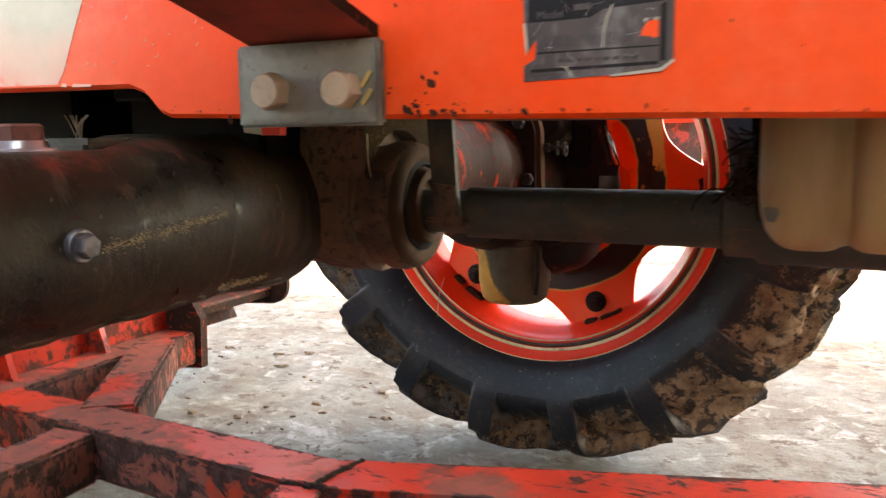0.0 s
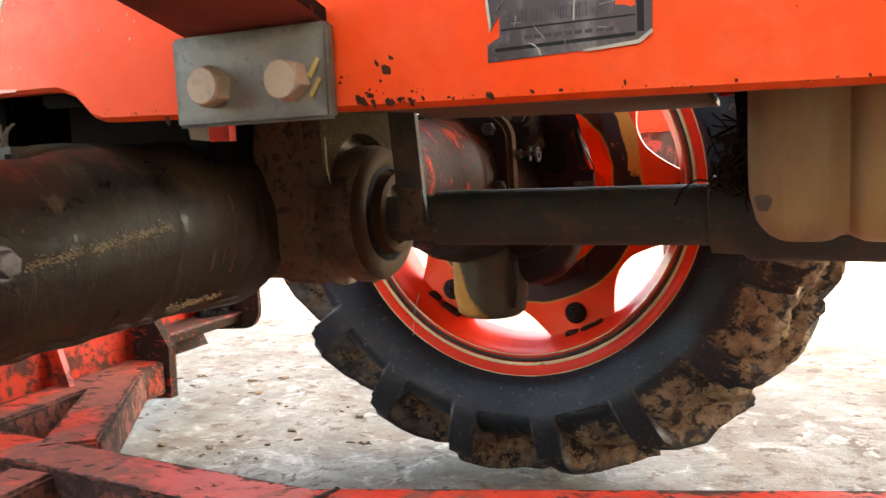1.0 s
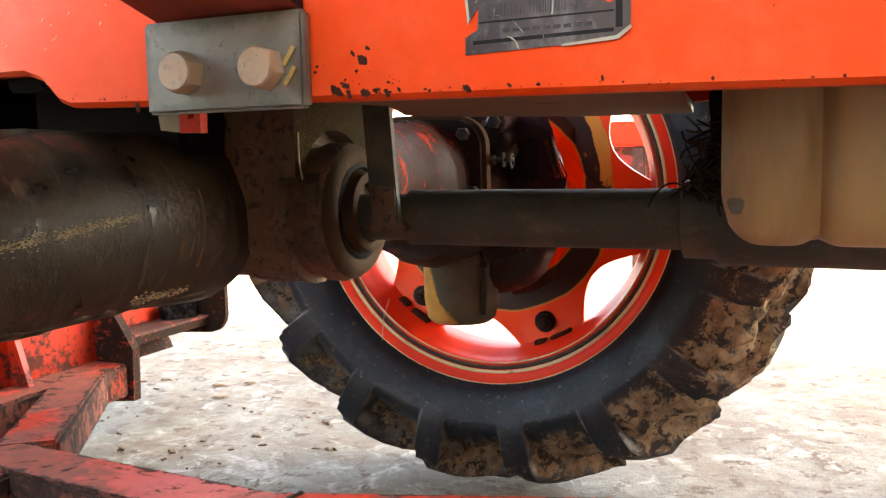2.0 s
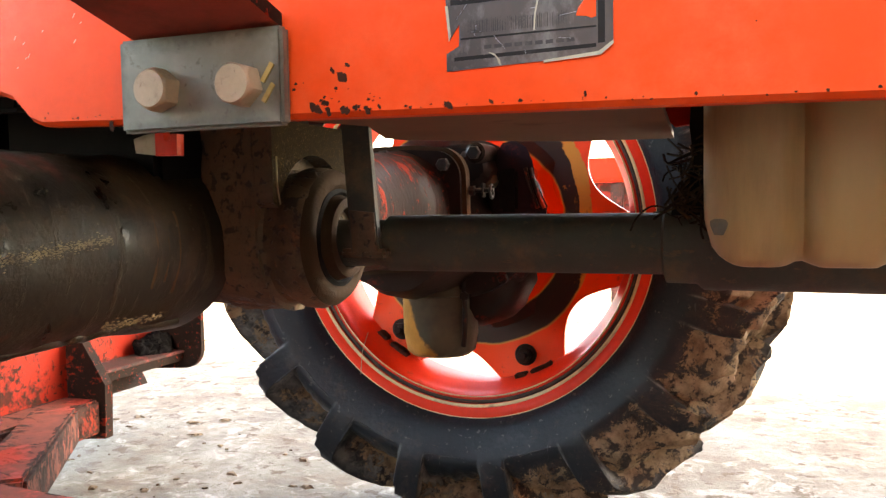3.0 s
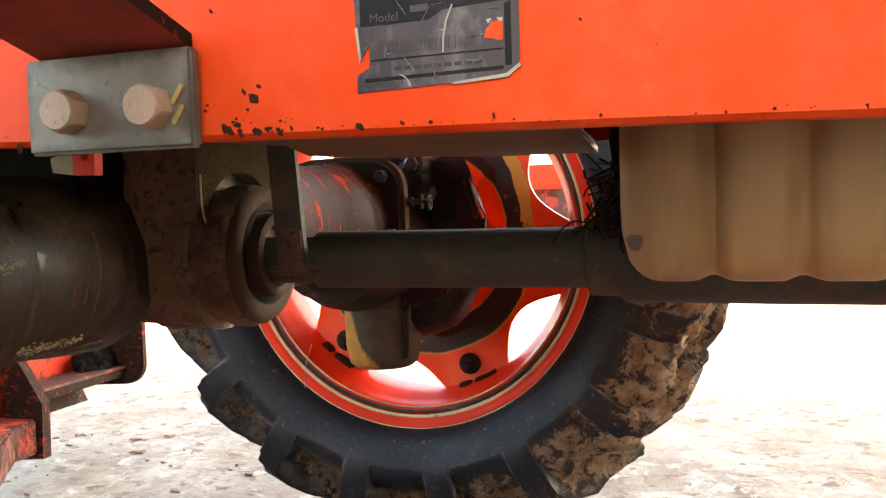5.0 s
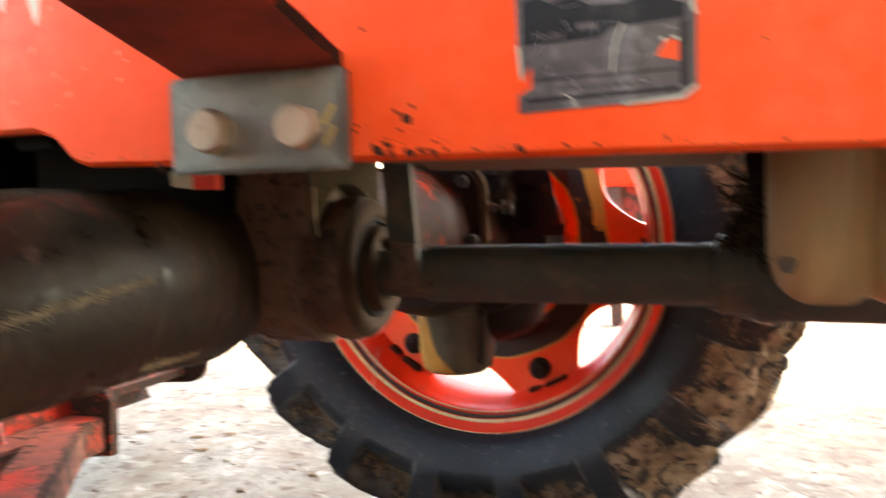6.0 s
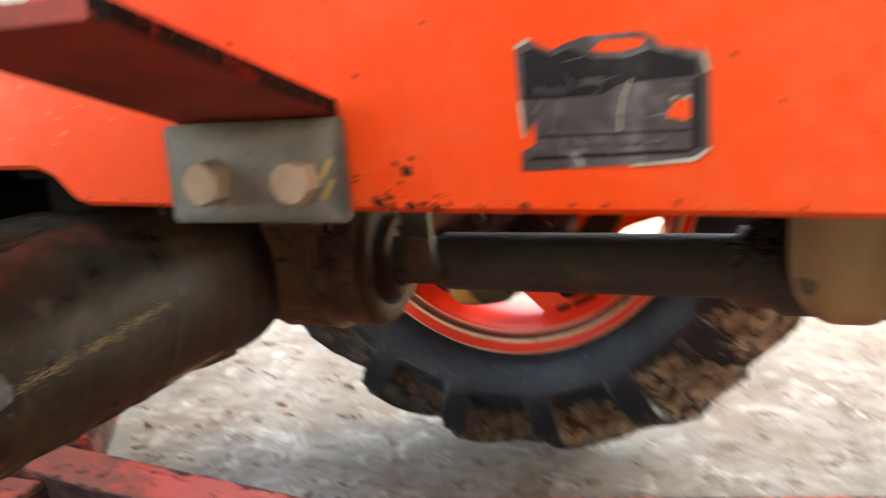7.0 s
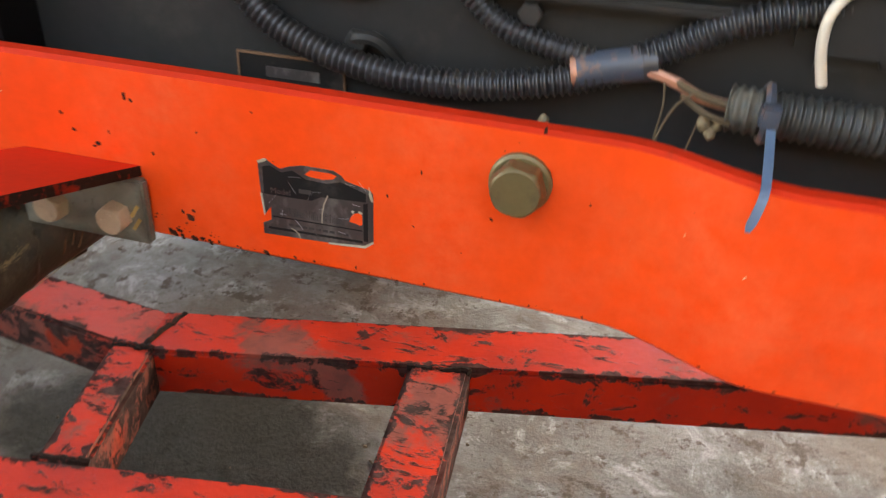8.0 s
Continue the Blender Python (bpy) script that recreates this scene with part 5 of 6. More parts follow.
def tyre():
    """Bead and side walls of an agricultural tyre about its own centre; inner side at negative y."""
    side = [(-0.052, 0.292), (-0.066, 0.300), (-0.0715, 0.3045), (-0.0755, 0.3085), (-0.0795, 0.3135), (-0.0830, 0.3185), (-0.0865, 0.3245), (-0.0905, 0.332)]
    side = [(y, r * BEAD if r < 0.31 else r - 0.0045 * (0.332 - r) / 0.022) for y, r in side]
    prof = side[::-1] + [(-0.04, 0.280), (0.04, 0.280)] + [(-y, r) for y, r in side]
    return turned((0, 0, 0), "y", prof, 170)


def smooth_step(x):
    x = min(max(x, 0.0), 1.0)
    return x * x * (3 - 2 * x)


def lug_mask(deg, y, side):
    """How far a place on the tread belongs to a lug of the given side, 0 to 1."""
    v = y * -side
    reach = smooth_step((0.006 + v) / 0.006) if v < 0.0 else 1.0
    if reach <= 0:
        return 0.0
    u = min(max((0.0996 - v) / 0.0996, 0.0), 1.12)
    mid = FIRST + (PITCH / 2 if side > 0 else 0) + 1.6 * smooth_step(u / 0.12) + 15.5 * max(u - 0.08, 0)
    half = 3.3 - 1.2 * smooth_step(u / 0.14) + 0.5 * smooth_step((u - 0.3) / 0.5)
    d = (deg - mid + PITCH / 2) % PITCH - PITCH / 2
    gap = (half - d) / 0.8 + 0.5 if d > 0 else (half + d) / 1.0 + 0.5
    return reach * smooth_step(gap)


def tread_piece(k, side, across=64):
    """One lug with the trough round it, and how muddy each place is."""
    bm = bmesh.new()
    mud = bm.verts.layers.float.new("mud")
    scuff_glint = bm.verts.layers.float.new("scuff_glint")
    rows = []
    for i in range(across + 1):
        row = []
        for j, (cy, cr, oy, orr) in enumerate(HALF):
            u = min(max((0.0996 + oy) / 0.0996, 0.0), 1.0)
            deg = FIRST + (PITCH / 2 if side > 0 else 0) + 15.5 * max(u - 0.08, 0) + PITCH * (k - 0.5 + i / across)
            wrap = (deg + 180) % 360 - 180
            fill = float(np.interp(wrap, [p[0] for p in MUDDY], [p[1] for p in MUDDY]))
            where = Vector((math.cos(radians(deg)) * 0.42, oy * -side, math.sin(radians(deg)) * 0.42))
            lump = noise.fractal(where * 16, 0.8, 2.1, 4)
            fine = noise.fractal(where * 70, 0.8, 2.1, 3)
            lug = max(lug_mask(deg, oy * -side, -1), lug_mask(deg, oy * -side, 1)) if j > 1 else 0.0
            caked = min(0.72, max(0.0, (fill - 0.45) * 1.25 + 0.16 * lump)) * smooth_step((j - 2.0) / 3)
            f = max(lug * (1 - 0.05 * abs(lump)), min(caked, 1.0)) if j > 1 else 0.0
            add = (0.010 * lump + 0.0055 * fine) * fill * smooth_step((j - 3.0) / 4) + 0.095 * max(0.0, fill - 0.7) * smooth_step((j - 6.0) / 4)
            r = cr + (orr - cr) * f + add
            y = cy + (oy - cy) * f
            if j == len(HALF) - 1:
                y = 0.0
            v = bm.verts.new((r * math.cos(radians(deg)), y * -side, r * math.sin(radians(deg))))
            v[scuff_glint] = 4 * lug * (1 - lug) * smooth_step((j - 1.0) / 2)
            v[mud] = 0.66 * (1 - lug) * smooth_step((j - 6.5) / 3) + fill * smooth_step((r - 0.343) / 0.03) * min(1.0, 0.42 + 0.5 * (1 - lug) + 0.35 * smooth_step((r - 0.40) / 0.03)) if j > 0 else 0.0
            row.append(v)
        rows.append(row)
    for p, q in zip(rows, rows[1:]):
        for j in range(len(HALF) - 1):
            bm.faces.new((p[j], q[j], q[j + 1], p[j + 1]))
    return bm


def rim():
    """Rim with a rolled flange, a groove and a dropped centre."""
    return turned((0, 0, 0), "y", [(y, r * BEAD) for y, r in [(-0.046, 0.290), (-0.052, 0.2975), (-0.057, 0.2965), (-0.058, 0.2925), (-0.053, 0.279), (-0.050, 0.2765), (-0.046, 0.275), (-0.044, 0.268), (-0.046, 0.2665), (-0.044, 0.2645), (-0.030, 0.262), (-0.018, 0.258), (-0.006, 0.250), (0.014, 0.2465), (0.04, 0.2465),
                                     (0.05, 0.262), (0.058, 0.285), (0.06, 0.296), (0.052, 0.294), (0.04, 0.272), (0.03, 0.258), (0.0, 0.264), (-0.03, 0.272), (-0.046, 0.290)]], 128)


def disc(window=17):
    """Dished disc, with six windows (window: their half angle) and a lug to each rim clamp."""
    bm = bmesh.new()
    n, rings = 216, []
    for k, (f, y) in enumerate(((0.0, -0.012), (0.42, -0.010), (0.50, 0.004), (0.56, 0.016), (0.80, 0.016), (1.0, 0.012))):
        ring = []
        for i in range(n):
            th = 2 * math.pi * i / n
            d = abs((math.degrees(th) + 98.2 + 30) % 60 - 30)
            ro = 0.198 + 0.047 * (d / window) ** 2.2 if d < window else 0.2445
            r = 0.06 + f * (ro - 0.06)
            ring.append((th, r, y))
        rings.append(ring)
    front = [[bm.verts.new((r * math.cos(a), y, r * math.sin(a))) for a, r, y in ring] for ring in rings]
    rear = [[bm.verts.new((r * math.cos(a), y + 0.008, r * math.sin(a))) for a, r, y in ring] for ring in rings]
    for grid in (front, rear):
        for p, q in zip(grid, grid[1:]):
            for i in range(n):
                bm.faces.new((p[i], p[(i + 1) % n], q[(i + 1) % n], q[i]))
    for e in (0, -1):
        for i in range(n):
            bm.faces.new((front[e][i], front[e][(i + 1) % n], rear[e][(i + 1) % n], rear[e][i]))
    return bm


def front_wheel():
    at = (WX, WY, WZ)
    w = part("front_wheel", rim(), RIM, tractor, "orange steel wheel with a muddy tractor tyre")
    w.location = Vector(at) - tractor.location
    w.rotation_euler = (0, 0, radians(STEER))
    def sub(name, bm, mat, label="", smooth=40):
        finish(bm, smooth)
        me = bpy.data.meshes.new(name)
        bm.to_mesh(me)
        bm.free()
        me.materials.append(mat)
        ob = new(name, me)
        ob.parent = w
        return tagged(ob, label)
    sub("tyre", tyre(), RUBBER, "black tyre caked with brown mud", 28)
    for side in (-1, 1):
        for k in range(LUGS):
            sub("tyre_lug", tread_piece(k, side), RUBBER, "", 38)
    # pale ridges round the pockets, scuffed and carrying a painted highlight
    rng = random.Random(17)
    for k in range(LUGS):
        mid = FIRST + PITCH / 2 + PITCH * k
        if -60 < (mid + 190) % 360 - 180 < 82:
            continue
        a0, a1 = mid + 3.5, mid + PITCH - 3.5
        line = [(a0 - 0.3, 0.372 + rng.uniform(0, 0.03), -0.0990), (a0 - 0.2, 0.360, -0.0982), (a0 + 0.1, 0.347, -0.0962)]
        line += [(a0 + (a1 - a0) * f, 0.3435 + rng.uniform(-0.0008, 0.0008), -0.0951) for f in (0.12, 0.3, 0.5, 0.7, rng.uniform(0.75, 0.9))]
        sub("pocket_edge", pipe([(r * math.cos(radians(d)), y, r * math.sin(radians(d))) for d, r, y in line], 0.0010, 6, 4), GLINT_EDGE)
    arrow = bmesh.new()
    for line in (((-88.5, 0.3165), (-84, 0.3150), (-79, 0.3150), (-74, 0.3160), (-71, 0.3175)), ((-71, 0.3175), (-73, 0.3205), (-75, 0.3225)), ((-71, 0.3175), (-73, 0.3135), (-74.5, 0.3110))):
        pipe([(r * math.cos(radians(d)), -0.0812 - 0.66 * (r - 0.316), r * math.sin(radians(d))) for d, r in line], 0.0010, 6, 4, bm=arrow)
    sub("moulded_arrow", arrow, RUBBER)
    sub("straw", pipe([(-0.178, -0.030, -0.170), (-0.179, -0.050, -0.198), (-0.177, -0.062, -0.235)], 0.0006, 5, 4), PAPER, "thin dry straw")
    sub("wheel_disc", disc(), DISC, "orange wheel disc with oily dark ring")
    for y, r, wide, mat, title in ((-0.0520, 0.2785, 0.0034, CREAM, "rim_line"), (-0.0462, 0.2642, 0.0011, CREAM, "rim_line"), (-0.0580, 0.2955, 0.0012, CREAM, "rim_line"), (-0.0462, 0.2724, 0.0036, GROOVE, "rim_groove")):
        r *= BEAD
        sub(title, turned((0, 0, 0), "y", [(y - wide * 0.6, r), (y, r - wide), (y + wide * 0.6, r), (y, r + wide), (y - wide * 0.6, r)], 128, wobble=0.0006), mat)
    for k in range(6):
        a = radians(-68.6 + 60 * k)
        x, z = 0.2155 * math.cos(a), 0.2155 * math.sin(a)
        nut = bmesh.new()
        add_turned(nut, (x, 0.012, z), "y", [(0, 0), (0, 0.0172), (-0.004, 0.0172), (-0.006, 0.0150), (-0.006, 0)], 24)
        add_turned(nut, (x, 0.006, z), "y", [(0, 0), (0, 0.0120), (-0.009, 0.0120), (-0.0105, 0.0102), (-0.0105, 0)], 6, start=k * 0.4)
        add_turned(nut, (x, -0.0045, z), "y", [(0, 0), (0, 0.0062), (-0.005, 0.0062), (-0.006, 0.0050), (-0.006, 0)], 14)
        sub("wheel_nut", nut, GEAR, "dark greasy nut on a round washer", 20)
        for turn_off, long in ((-0.070, 0.010), (0.062, 0.013), (0.135, 0.006)):
            b = a + turn_off
            chip = box((-long, -0.012, -0.0040), (long, 0.004, 0.003), 0.0015, Matrix.Translation((0.2440 * math.cos(b), 0.007, 0.2440 * math.sin(b))) @ Matrix.Rotation(-b + math.pi / 2, 4, "Y"))
            for v in chip.verts:
                v.co += 0.003 * noise.noise_vector(v.co * 130)
            sub("rim_clamp", chip, CHIP, "dark rusty rim clamp", 25)
    return w


wheel = front_wheel()
near_wheel = copy_thing(wheel, Matrix.Translation(Vector((WX - 0.03, 0.38 - WY, WZ)) - tractor.location) @ Matrix.Rotation(math.pi + radians(-12), 4, "Z"))
for child in near_wheel.children:
    if child.name.startswith("wheel_disc"):
        plain = disc(0)
        finish(plain)
        child.data = bpy.data.meshes.new("wheel_disc")
        plain.to_mesh(child.data)
        plain.free()
        child.data.materials.append(DISC)

# ---------------------------------------------------------------- engine side above the rail
engine = part("engine_block", box((-0.45, 0.055, 0.56), (0.75, 0.34, 1.0), 0.01), BLACK, tractor, "black engine side above the rail")
part("maker_plate", box((0.043, 0.0530, 0.602), (0.1145, 0.0552, 0.6315), 0.0008), DECAL, engine, "small black maker plate with pale border")
for lo, hi in (((0.043, 0.0522, 0.6300), (0.1145, 0.0540, 0.6315)), ((0.043, 0.0522, 0.602), (0.0442, 0.0540, 0.630)), ((0.1133, 0.0522, 0.602), (0.1145, 0.0540, 0.630))):
    part("plate_border", box(lo, hi, 0), UNDER, engine, smooth=0)
part("maker_mark", box((0.062, 0.0522, 0.6165), (0.098, 0.0532, 0.6235), 0.0004), FOIL, engine)
part("engine_flange", box((-0.45, 0.046, 0.672), (0.135, 0.06, 0.684), 0.003), BLACK, engine)
part("engine_cover", box((0.14, 0.044, 0.69), (0.30, 0.08, 0.80), 0.012), BLACK, engine)
part("engine_cover", box((0.36, 0.04, 0.66), (0.62, 0.08, 0.80), 0.012), BLACK, engine)
part("engine_rib", box((0.18, 0.040, 0.683), (0.34, 0.06, 0.690), 0.002), BLACK, engine)
for bx, bz in ((0.125, 0.648), (0.31, 0.70), (0.225, 0.675), (0.405, 0.673)):
    part("bolt", hex_bolt((bx, 0.050, bz), "y", 0.007, -0.007), BLACK, engine, smooth=20)
part("engine_step", prism([(-0.45, 0.735), (0.14, 0.712), (0.15, 0.703), (0.19, 0.700), (0.19, 0.80), (-0.45, 0.80)], 0.040, 0.062, bevel=0.004), BLACK, engine)
part("oil_pan_rim", box((0.26, 0.036, 0.700), (0.72, 0.060, 0.712), 0.003), BLACK, engine)
for rx in (0.285, 0.345, 0.425, 0.50):
    part("casting_rib", box((rx, 0.034, 0.712), (rx + 0.012, 0.062, 0.80), 0.003), BLACK, engine)
for bx, bz in ((-0.02, 0.722), (0.07, 0.718), (0.36, 0.706), (0.455, 0.706)):
    part("bolt", hex_bolt((bx, 0.038, bz), "y", 0.006, -0.006), DULL, engine, smooth=20)
part("hose_clip", pipe([(0.118, 0.055, 0.640), (0.125, 0.046, 0.650), (0.138, 0.044, 0.651), (0.147, 0.050, 0.640), (0.149, 0.055, 0.633)], 0.0042, 8), BLACK, engine)
part("hood", box((-0.5, 0.0, 0.95), (0.75, 0.38, 1.25), 0.04), ORANGE, tractor, "orange hood")

part("corrugated_conduit", pipe([(0.03, 0.050, 0.71), (0.062, 0.044, 0.664), (0.10, 0.040, 0.644), (0.15, 0.036, 0.6345), (0.20, 0.036, 0.6350), (0.246, 0.040, 0.6425), (0.275, 0.046, 0.650)], 0.0086, 14, 10, 0.0020, 0.0042), CONDUIT, tractor,
     "black corrugated wiring conduit")
part("corrugated_conduit", pipe([(0.17, 0.052, 0.705), (0.191, 0.048, 0.682), (0.215, 0.046, 0.665), (0.262, 0.046, 0.6535)], 0.0071, 14, 10, 0.0017, 0.0038), CONDUIT, tractor, "black corrugated wiring conduit")
part("corrugated_conduit", pipe([(0.28, 0.046, 0.655), (0.305, 0.046, 0.668), (0.335, 0.044, 0.684), (0.40, 0.050, 0.70)], 0.0083, 14, 10, 0.0019, 0.004), CONDUIT, tractor, "black corrugated wiring conduit")
part("corrugated_conduit", pipe([(0.335, 0.036, 0.641), (0.352, 0.033, 0.6415), (0.40, 0.033, 0.6395), (0.48, 0.036, 0.632), (0.6, 0.045, 0.62)], 0.0125, 16, 10, 0.0016, 0.0046), DUSTPIPE, tractor, "dusty corrugated conduit with cable tie")
wrap = part("tape_wrap", pipe([(0.254, 0.043, 0.6475), (0.27, 0.045, 0.6515), (0.288, 0.046, 0.6555)], 0.0098, 14, 6), TAPE, tractor, "blue black tape wrap")
part("tape_band", pipe([(0.2885, 0.046, 0.6555), (0.296, 0.046, 0.657)], 0.0100, 14, 4), CONDUIT, wrap)
part("tape_band", pipe([(0.2505, 0.0425, 0.6470), (0.2545, 0.043, 0.6477)], 0.0095, 14, 4), COPPER, wrap)
wire = part("copper_wire", pipe([(0.290, 0.040, 0.654), (0.305, 0.036, 0.651), (0.32, 0.034, 0.645), (0.338, 0.034, 0.642)], 0.0032, 8), COPPER, tractor, "bare copper coloured wire")
for pts, r in (([(0.300, 0.036, 0.652), (0.3015, 0.03, 0.640), (0.300, 0.026, 0.626), (0.2985, 0.02, 0.612)], 0.0006), ([(0.318, 0.030, 0.650), (0.308, 0.026, 0.642), (0.3015, 0.02, 0.628), (0.3005, 0.018, 0.618)], 0.0008),
               ([(0.322, 0.034, 0.643), (0.320, 0.03, 0.632), (0.3165, 0.024, 0.618)], 0.0005), ([(0.300, 0.038, 0.653), (0.318, 0.030, 0.648), (0.333, 0.028, 0.645)], 0.0022), ([(0.31, 0.034, 0.645), (0.322, 0.026, 0.640), (0.336, 0.026, 0.636)], 0.0018)):
    part("wire_strand", pipe(pts, r, 6), STRAW, wire)
for px, pz, r in ((0.3235, 0.633, 0.0035), (0.3275, 0.628, 0.003), (0.330, 0.6325, 0.003), (0.240, 0.622, 0.003)):
    clod = bmesh.new()
    bmesh.ops.create_icosphere(clod, subdivisions=2, radius=r, matrix=Matrix.Translation((px, 0.030, pz)) @ Matrix.Diagonal((1, 1, 1.3, 1)))
    for v in clod.verts:
        v.co += 0.001 * noise.noise_vector(v.co * 400)
    part("dirt_clod", clod, STREAK, tractor)
part("white_cable", pipe([(0.392, 0.044, 0.716), (0.380, 0.036, 0.708), (0.3705, 0.031, 0.696), (0.3695, 0.030, 0.680), (0.3745, 0.031, 0.660)], 0.0028, 10), WHITE, tractor, "short white cable")
tie = part("cable_tie", pipe([(0.3525, 0.033 + 0.0135 * math.cos(a), 0.6415 + 0.0135 * math.sin(a)) for a in np.linspace(0, 2 * math.pi, 20)], 0.0028, 6, 3), TAPE, tractor, "blue grey cable tie with hanging tail")
part("tie_buckle", box((0.3480, 0.012, 0.640), (0.3575, 0.021, 0.652), 0.0012), TAPE, tie)


def ribbon(line, width, thick):
    """A flat strap along a line that runs in y and z."""
    bm = bmesh.new()
    rings, line = [], smooth_path(line, 6)
    for i, p in enumerate(line):
        d = (line[min(i + 1, len(line) - 1)] - line[max(i - 1, 0)]).normalized()
        across = Vector((1, 0, 0))
        out = d.cross(across).normalized() * thick
        w = width * (1 if i < len(line) - 2 else (0.8 if i < len(line) - 1 else 0.45))
        rings.append([bm.verts.new(p + across * a * w / 2 + out * b / 2) for a, b in ((-1, -1), (1, -1), (1, 1), (-1, 1))])
    for p, q in zip(rings, rings[1:]):
        for i in range(4):
            bm.faces.new((p[i], q[i], q[(i + 1) % 4], p[(i + 1) % 4]))
    bm.faces.new(rings[0][::-1])
    bm.faces.new(rings[-1])
    return bm


part("tie_tail", ribbon([(0.3545, 0.017, 0.641), (0.3540, 0.000, 0.6365), (0.3530, -0.020, 0.6325), (0.3515, -0.0375, 0.6270), (0.3480, -0.0405, 0.6105)], 0.0044, 0.0014), TIE, tie, "blue grey strap end", smooth=30)

# dried grass caught between the tube and the tank
rng = random.Random(12)
grass = bmesh.new()
for k in range(70):
    p = Vector((0.170 + rng.uniform(-0.009, 0.010), 0.155 + rng.uniform(-0.03, 0.03), 0.478 + rng.uniform(-0.012, 0.035)))
    d = Vector((rng.uniform(-1, 1), rng.uniform(-1, 1), rng.uniform(-0.8, 1))).normalized() * rng.uniform(0.005, 0.013)
    bend = Vector((rng.uniform(-1, 1), rng.uniform(-1, 1), rng.uniform(-1, 0.2))) * 0.006
    pipe([p - d, p + bend, p + d], rng.uniform(0.0003, 0.0009), 4, 3, bm=grass)
pipe([(0.160, 0.15, 0.474), (0.150, 0.148, 0.476), (0.142, 0.146, 0.470), (0.138, 0.145, 0.462)], 0.0006, 5, 4, bm=grass)
tagged(part("dried_grass", grass, HAY, tractor, "dark dried grass caught on the tube"), kind="stuff")
# near-black block that fills the dark region behind the grass
part("dark_backing", prism([(0.1700, 0.54), (0.182, 0.54), (0.182, 0.47), (0.1585, 0.47), (0.1600, 0.480), (0.1665, 0.490), (0.1715, 0.503), (0.1690, 0.522)], 0.17, 0.215, bevel=0.002), DEEP_BLACK, tractor, smooth=20)
part("frame_tab", prism([(0.144, 0.539), (0.1695, 0.539), (0.1690, 0.5265), (0.1575, 0.5255)], 0.205, 0.213, bevel=0.001), DULL_ORANGE, tractor, "dark red tab behind the plate", smooth=20)
stain = bmesh.new()
ring = [(0.1880 + 0.0042 * math.cos(a) * (1 + 0.2 * math.sin(3 * a)), 0.4655 + 0.0052 * math.sin(a) * (1 + 0.2 * math.cos(2 * a))) for a in np.linspace(0, 2 * math.pi, 18)[:-1]]
near, deep = [], []
for x, z in ring:
    y = 0.095 + 0.018 * (1 - min(1, (x - 0.180) / 0.018)) ** 2
    near.append(stain.verts.new((x, y - 0.0004, z)))
    deep.append(stain.verts.new((x, y + 0.002, z)))
stain.faces.new(near)
for i in range(len(near)):
    j = (i + 1) % len(near)
    stain.faces.new((near[i], near[j], deep[j], deep[i]))
part("stain_patch", stain, PATCH, tractor, "blue grey stain on the tank", smooth=0)

# ---------------------------------------------------------------- push frame and blade
def top(x):
    return 0.166 + 0.06 * x


blade = thing("dozer_blade", "worn red dozer blade with welded push frame on concrete", "dozer blade", (-1.0, 0.19, GROUND))


def bar(name, a, b, width, height=0.068, label="", paint=None, sides=None):
    """A box section of the push frame, along its own x axis; sides: darker flank paint, grime and shade in one."""
    a, b = Vector((a[0], a[1], top(a[0]))), Vector((b[0], b[1], top(b[0])))
    d = (b - a).normalized()
    s = Vector((0, 0, 1)).cross(d).normalized()
    u = d.cross(s)
    bm = box((0, -width / 2, -height), ((b - a).length, width / 2, 0), 0.005)
    finish(bm, 20)
    me = bpy.data.meshes.new(name)
    bm.to_mesh(me)
    bm.free()
    me.materials.append(paint or FRAME_RED)
    # upright faces take the darker paint, their shade included
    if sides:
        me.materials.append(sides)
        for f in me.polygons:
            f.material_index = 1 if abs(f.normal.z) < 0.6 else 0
    ob = new(name, me)
    ob.parent = blade
    ob.matrix_basis = Matrix.Translation(a - blade.location) @ Matrix((d, s, u)).transposed().to_4x4()
    return tagged(ob, label)


bar("long_beam", (-0.268, 0.325), (1.1, 0.540), 0.086, label="red box beam with dark wear")
bar("angled_beam", (-0.250, 0.321), (-1.0, 0.466), 0.083, label="dusty faded red box beam", paint=FRAME_DUSTY, sides=FRAME_FLANK)
def weld(a, b, seed):
    """A lumpy dark weld bead between two places on the frame's top."""
    rng, n = random.Random(seed), 14
    pts = []
    for i in range(n + 1):
        x, y = a[0] + (b[0] - a[0]) * i / n, a[1] + (b[1] - a[1]) * i / n
        pts.append((x + rng.uniform(-0.0015, 0.0015), y + rng.uniform(-0.0015, 0.0015), top(x) + rng.uniform(-0.0025, 0.0)))
    return part("weld_bead", pipe(pts, 0.0048, 8, 3), CRUST, blade, "dark lumpy weld bead")


weld((-0.245, 0.368), (-0.262, 0.283), 3)
weld((-0.297, 0.288), (-0.245, 0.291), 4)
weld((0.070, 0.333), (0.144, 0.345), 5)
weld((-0.262, 0.096), (-0.200, 0.102), 6)
bar("near_beam", (-0.80, -0.005), (1.1, 0.205), 0.078, label="red box beam")
bar("cross_bar", (-0.272, 0.290), (-0.228, 0.09), 0.057, paint=FRAME_WORN, sides=FRAME_FLANK)
bar("cross_bar", (0.107, 0.350), (0.1255, 0.12), 0.073, paint=FRAME_WORN, sides=FRAME_FLANK)
bar("cross_bar", (-0.69, 0.36), (-0.675, 0.03), 0.075, paint=FRAME_DUSTY, sides=FRAME_FLANK)
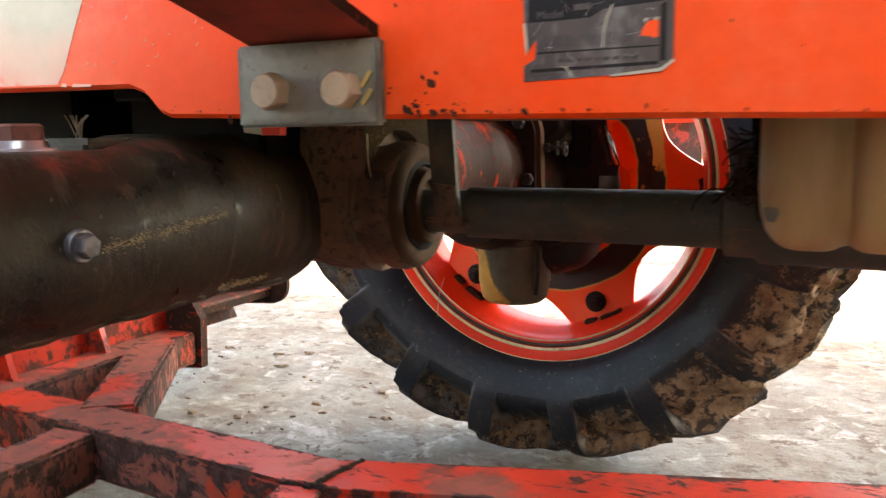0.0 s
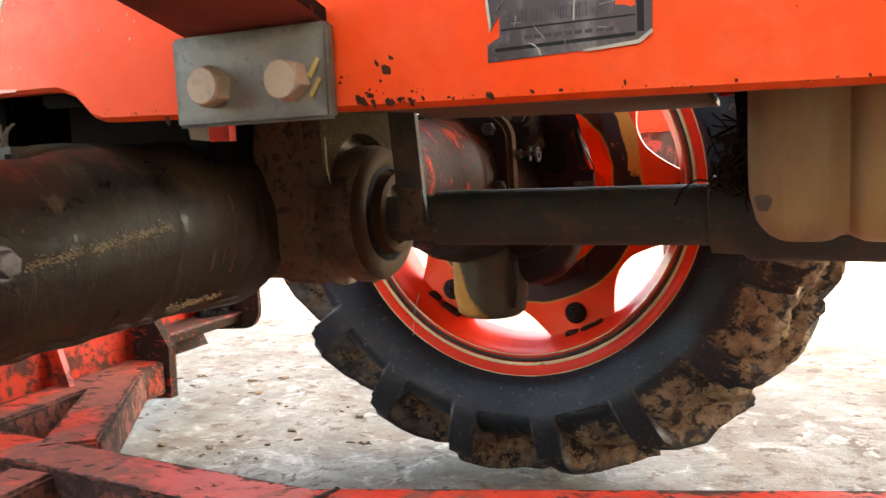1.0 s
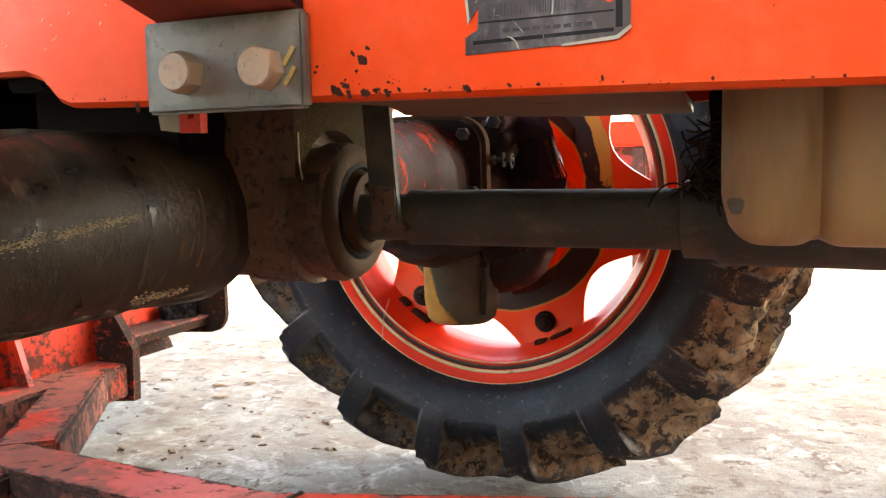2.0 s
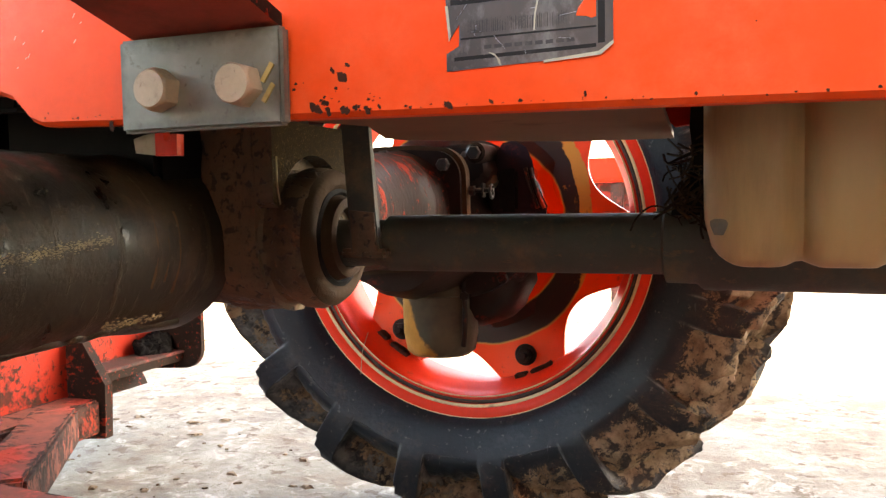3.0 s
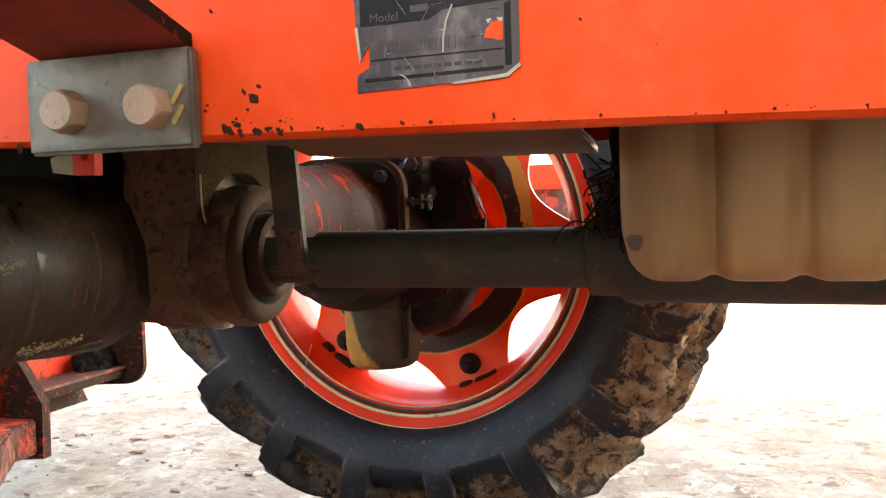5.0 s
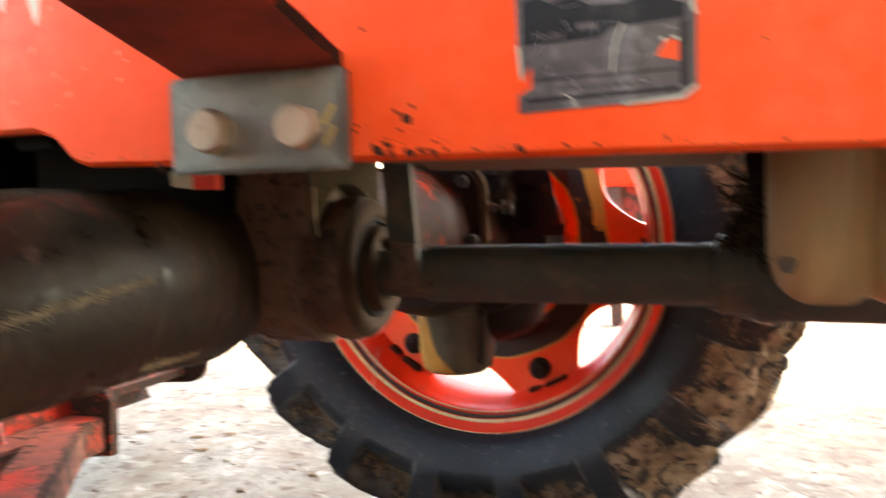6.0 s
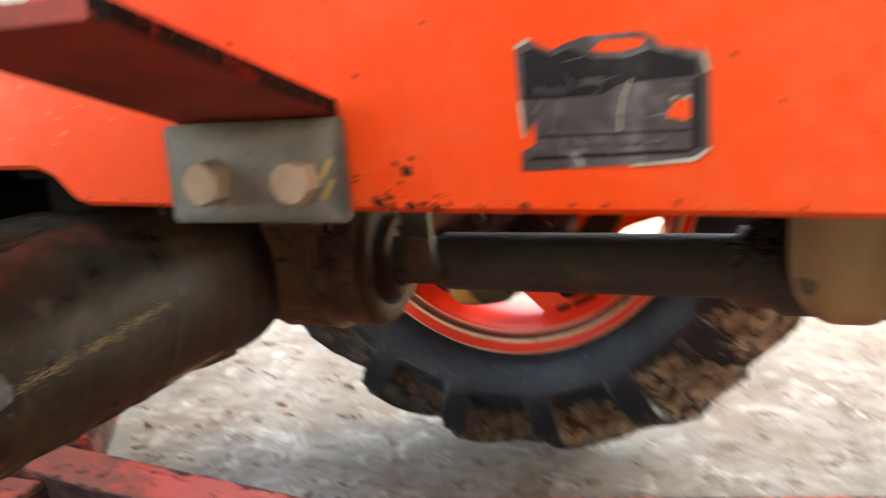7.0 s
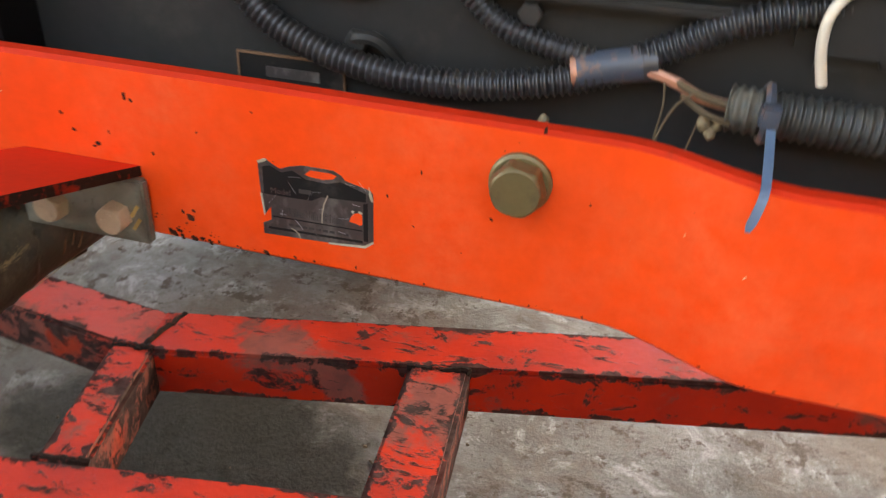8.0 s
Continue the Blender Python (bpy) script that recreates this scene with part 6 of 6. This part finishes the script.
bar("brace", (-0.735, 0.452), (-1.02, 0.834), 0.085, paint=FRAME_GRIMY, sides=FRAME_FLANK)
bar("front_bar", (-0.99, -0.55), (-1.04, 0.924), 0.090, paint=FRAME_GRIMY, sides=FRAME_FLANK)
part("end_lug", prism([(-1.10, 0.215), (-1.035, 0.213), (-1.014, 0.182), (-0.982, 0.132), (-0.986, 0.026), (-1.10, 0.015)], 0.926, 0.946, "y", 0.002), CRUST, blade, "dark worn end lug", smooth=20)
part("front_web", box((-1.095, -0.55, 0.085), (-1.078, 0.944, 0.213), 0.002), RED, blade, "red upright web plate", smooth=20)
part("front_web", box((-1.095, 0.944, 0.145), (-1.078, 1.188, 0.213), 0.002), RED, blade, "red upright web plate", smooth=20)
for gy in (0.30, 0.52, 0.72):
    part("gusset", prism([(-1.078, 0.208), (-1.066, 0.208), (-1.030, 0.10), (-1.078, 0.10)], gy, gy + 0.012), RED, blade, smooth=20)


def blade_panel():
    bm = bmesh.new()
    rings = []
    for y in (-0.82, -0.5, 0.2, 0.9, 1.2):
        ring = []
        for dx in (0, 0.012):
            seq = np.linspace(0, 1, 9)
            for u in (seq if dx == 0 else seq[::-1]):
                ring.append(bm.verts.new((-1.17 + 0.28 * (u - 0.45) ** 2 - dx, y, 0.07 + 0.42 * u)))
        rings.append(ring)
    n = len(rings[0])
    for p, q in zip(rings, rings[1:]):
        for i in range(n):
            bm.faces.new((p[i], q[i], q[(i + 1) % n], p[(i + 1) % n]))
    bm.faces.new(rings[0][::-1])
    bm.faces.new(rings[-1])
    return bm


part("blade_panel", blade_panel(), CRUST, blade, "curved steel blade panel")
part("end_plate", prism([(-1.22, 0.50), (-0.952, 0.50)] + [(-1.000 + 0.048 * math.cos(a), 0.162 - 0.048 * math.sin(a)) for a in np.linspace(0, math.pi / 2, 8)] + [(-1.22, 0.100)], 1.190, 1.202), CRUST, blade, smooth=20)
part("ledge", box((-1.078, 0.947, 0.131), (-1.002, 1.189, 0.151), 0.002), CRUST, blade, "dark worn ledge edge")
part("ledge_top", box((-1.077, 0.948, 0.150), (-0.996, 1.189, 0.1555), 0.0015), DUSTY, blade, "dusty red ledge")


def dirt_lump():
    """A gritty heap of black dirt packed into the corner of the ledge."""
    bm = bmesh.new()
    bmesh.ops.create_icosphere(bm, subdivisions=5, radius=1.0)
    for v in bm.verts:
        p = v.co.copy()
        v.co = Vector((-1.048 + 0.030 * p.x, 1.148 + 0.052 * p.y, 0.158 + 0.040 * p.z))
        v.co += 0.012 * noise.noise_vector(v.co * 38) + 0.006 * noise.noise_vector(v.co * 110) + 0.003 * noise.noise_vector(v.co * 260)
        v.co = Vector((max(v.co.x, -1.077), min(v.co.y, 1.189), max(v.co.z, 0.154)))
    return bm


part("packed_dirt", dirt_lump(), DEEP_BLACK, blade, "packed black dirt on the ledge")

# ---------------------------------------------------------------- implement parked beyond the wheel
def parked_implement():
    base = thing("farm_implement", "orange steel implement frame parked on the concrete", "implement", (-0.55, 3.1, GROUND))
    part("cross_beam", box((-0.95, 3.04, 0.545), (-0.12, 3.14, 0.645), 0.01), RIM, base, "orange box beam")
    part("side_panel", box((-0.95, 3.15, 0.395), (-0.12, 3.17, 0.55), 0.004), DUSTY, base, "dark red sheet panel")
    for x in (-0.92, -0.34, -0.18):
        part("leg", box((x, 3.06, GROUND), (x + 0.05, 3.11, 0.545), 0.006), DUSTY, base, "dark red steel leg")


parked_implement()

# ---------------------------------------------------------------- dirt on the yard
def yard_dirt():
    rng = random.Random(21)
    bm = bmesh.new()
    for k in range(520):
        far = rng.random()
        x, y = rng.uniform(-1.9, 1.2), 0.25 + 2.8 * far ** 1.3
        size = rng.choice((0.0006, 0.0008, 0.0010, 0.0012, 0.0018)) * (0.8 + 0.7 * far)
        r = bmesh.ops.create_icosphere(bm, subdivisions=1, radius=size)
        turn = pose(x, y, GROUND + 0.001, 0, 0, rng.uniform(0, 360)) @ Matrix.Diagonal((rng.uniform(0.8, 2.4), 1, rng.uniform(0.3, 0.6), 1))
        bmesh.ops.transform(bm, matrix=turn, verts=r["verts"])
        for v in r["verts"]:
            v.co += 0.3 * size * noise.noise_vector(v.co * 90)
    return tagged(part("dirt_clods", bm, DIRT), "small brown dirt clods scattered on concrete", "dirt", kind="stuff")


yard_dirt()


def yard_flakes():
    """Flat trodden flakes of mud."""
    rng = random.Random(33)
    bm = bmesh.new()
    for k in range(650):
        x, y = 0.15 - 1.9 * rng.random() ** 0.8, 0.3 + 2.4 * rng.random() ** 1.2
        if noise.noise(Vector((x * 2.2, y * 2.2, 4.0))) < rng.uniform(-0.25, 0.45):
            continue
        size, n = rng.choice((0.002, 0.003, 0.004, 0.006, 0.011)) * (0.6 + 0.4 * min(y, 2)), 13
        turn = pose(x, y, GROUND + 0.0015, 0, 0, rng.uniform(-40, 40))
        ring = [(size * rng.uniform(0.3, 1.2) * 1.7 * math.cos(2 * math.pi * i / n), size * rng.uniform(0.3, 1.2) * math.sin(2 * math.pi * i / n)) for i in range(n)]
        low = [bm.verts.new(turn @ Vector((a, b, -0.002))) for a, b in ring]
        up = [bm.verts.new(turn @ Vector((a * 0.62, b * 0.62, 0.0002 + 0.14 * size * rng.random()))) for a, b in ring]
        mid = bm.verts.new(turn @ Vector((0, 0, 0.0004 + 0.12 * size * rng.random())))
        for i in range(n):
            j = (i + 1) % n
            bm.faces.new((low[i], low[j], up[j], up[i]))
            bm.faces.new((up[i], up[j], mid))
    return tagged(part("mud_flakes", bm, DIRT, smooth=0), "flat trodden mud flakes on concrete", "mud", kind="stuff")


yard_flakes()
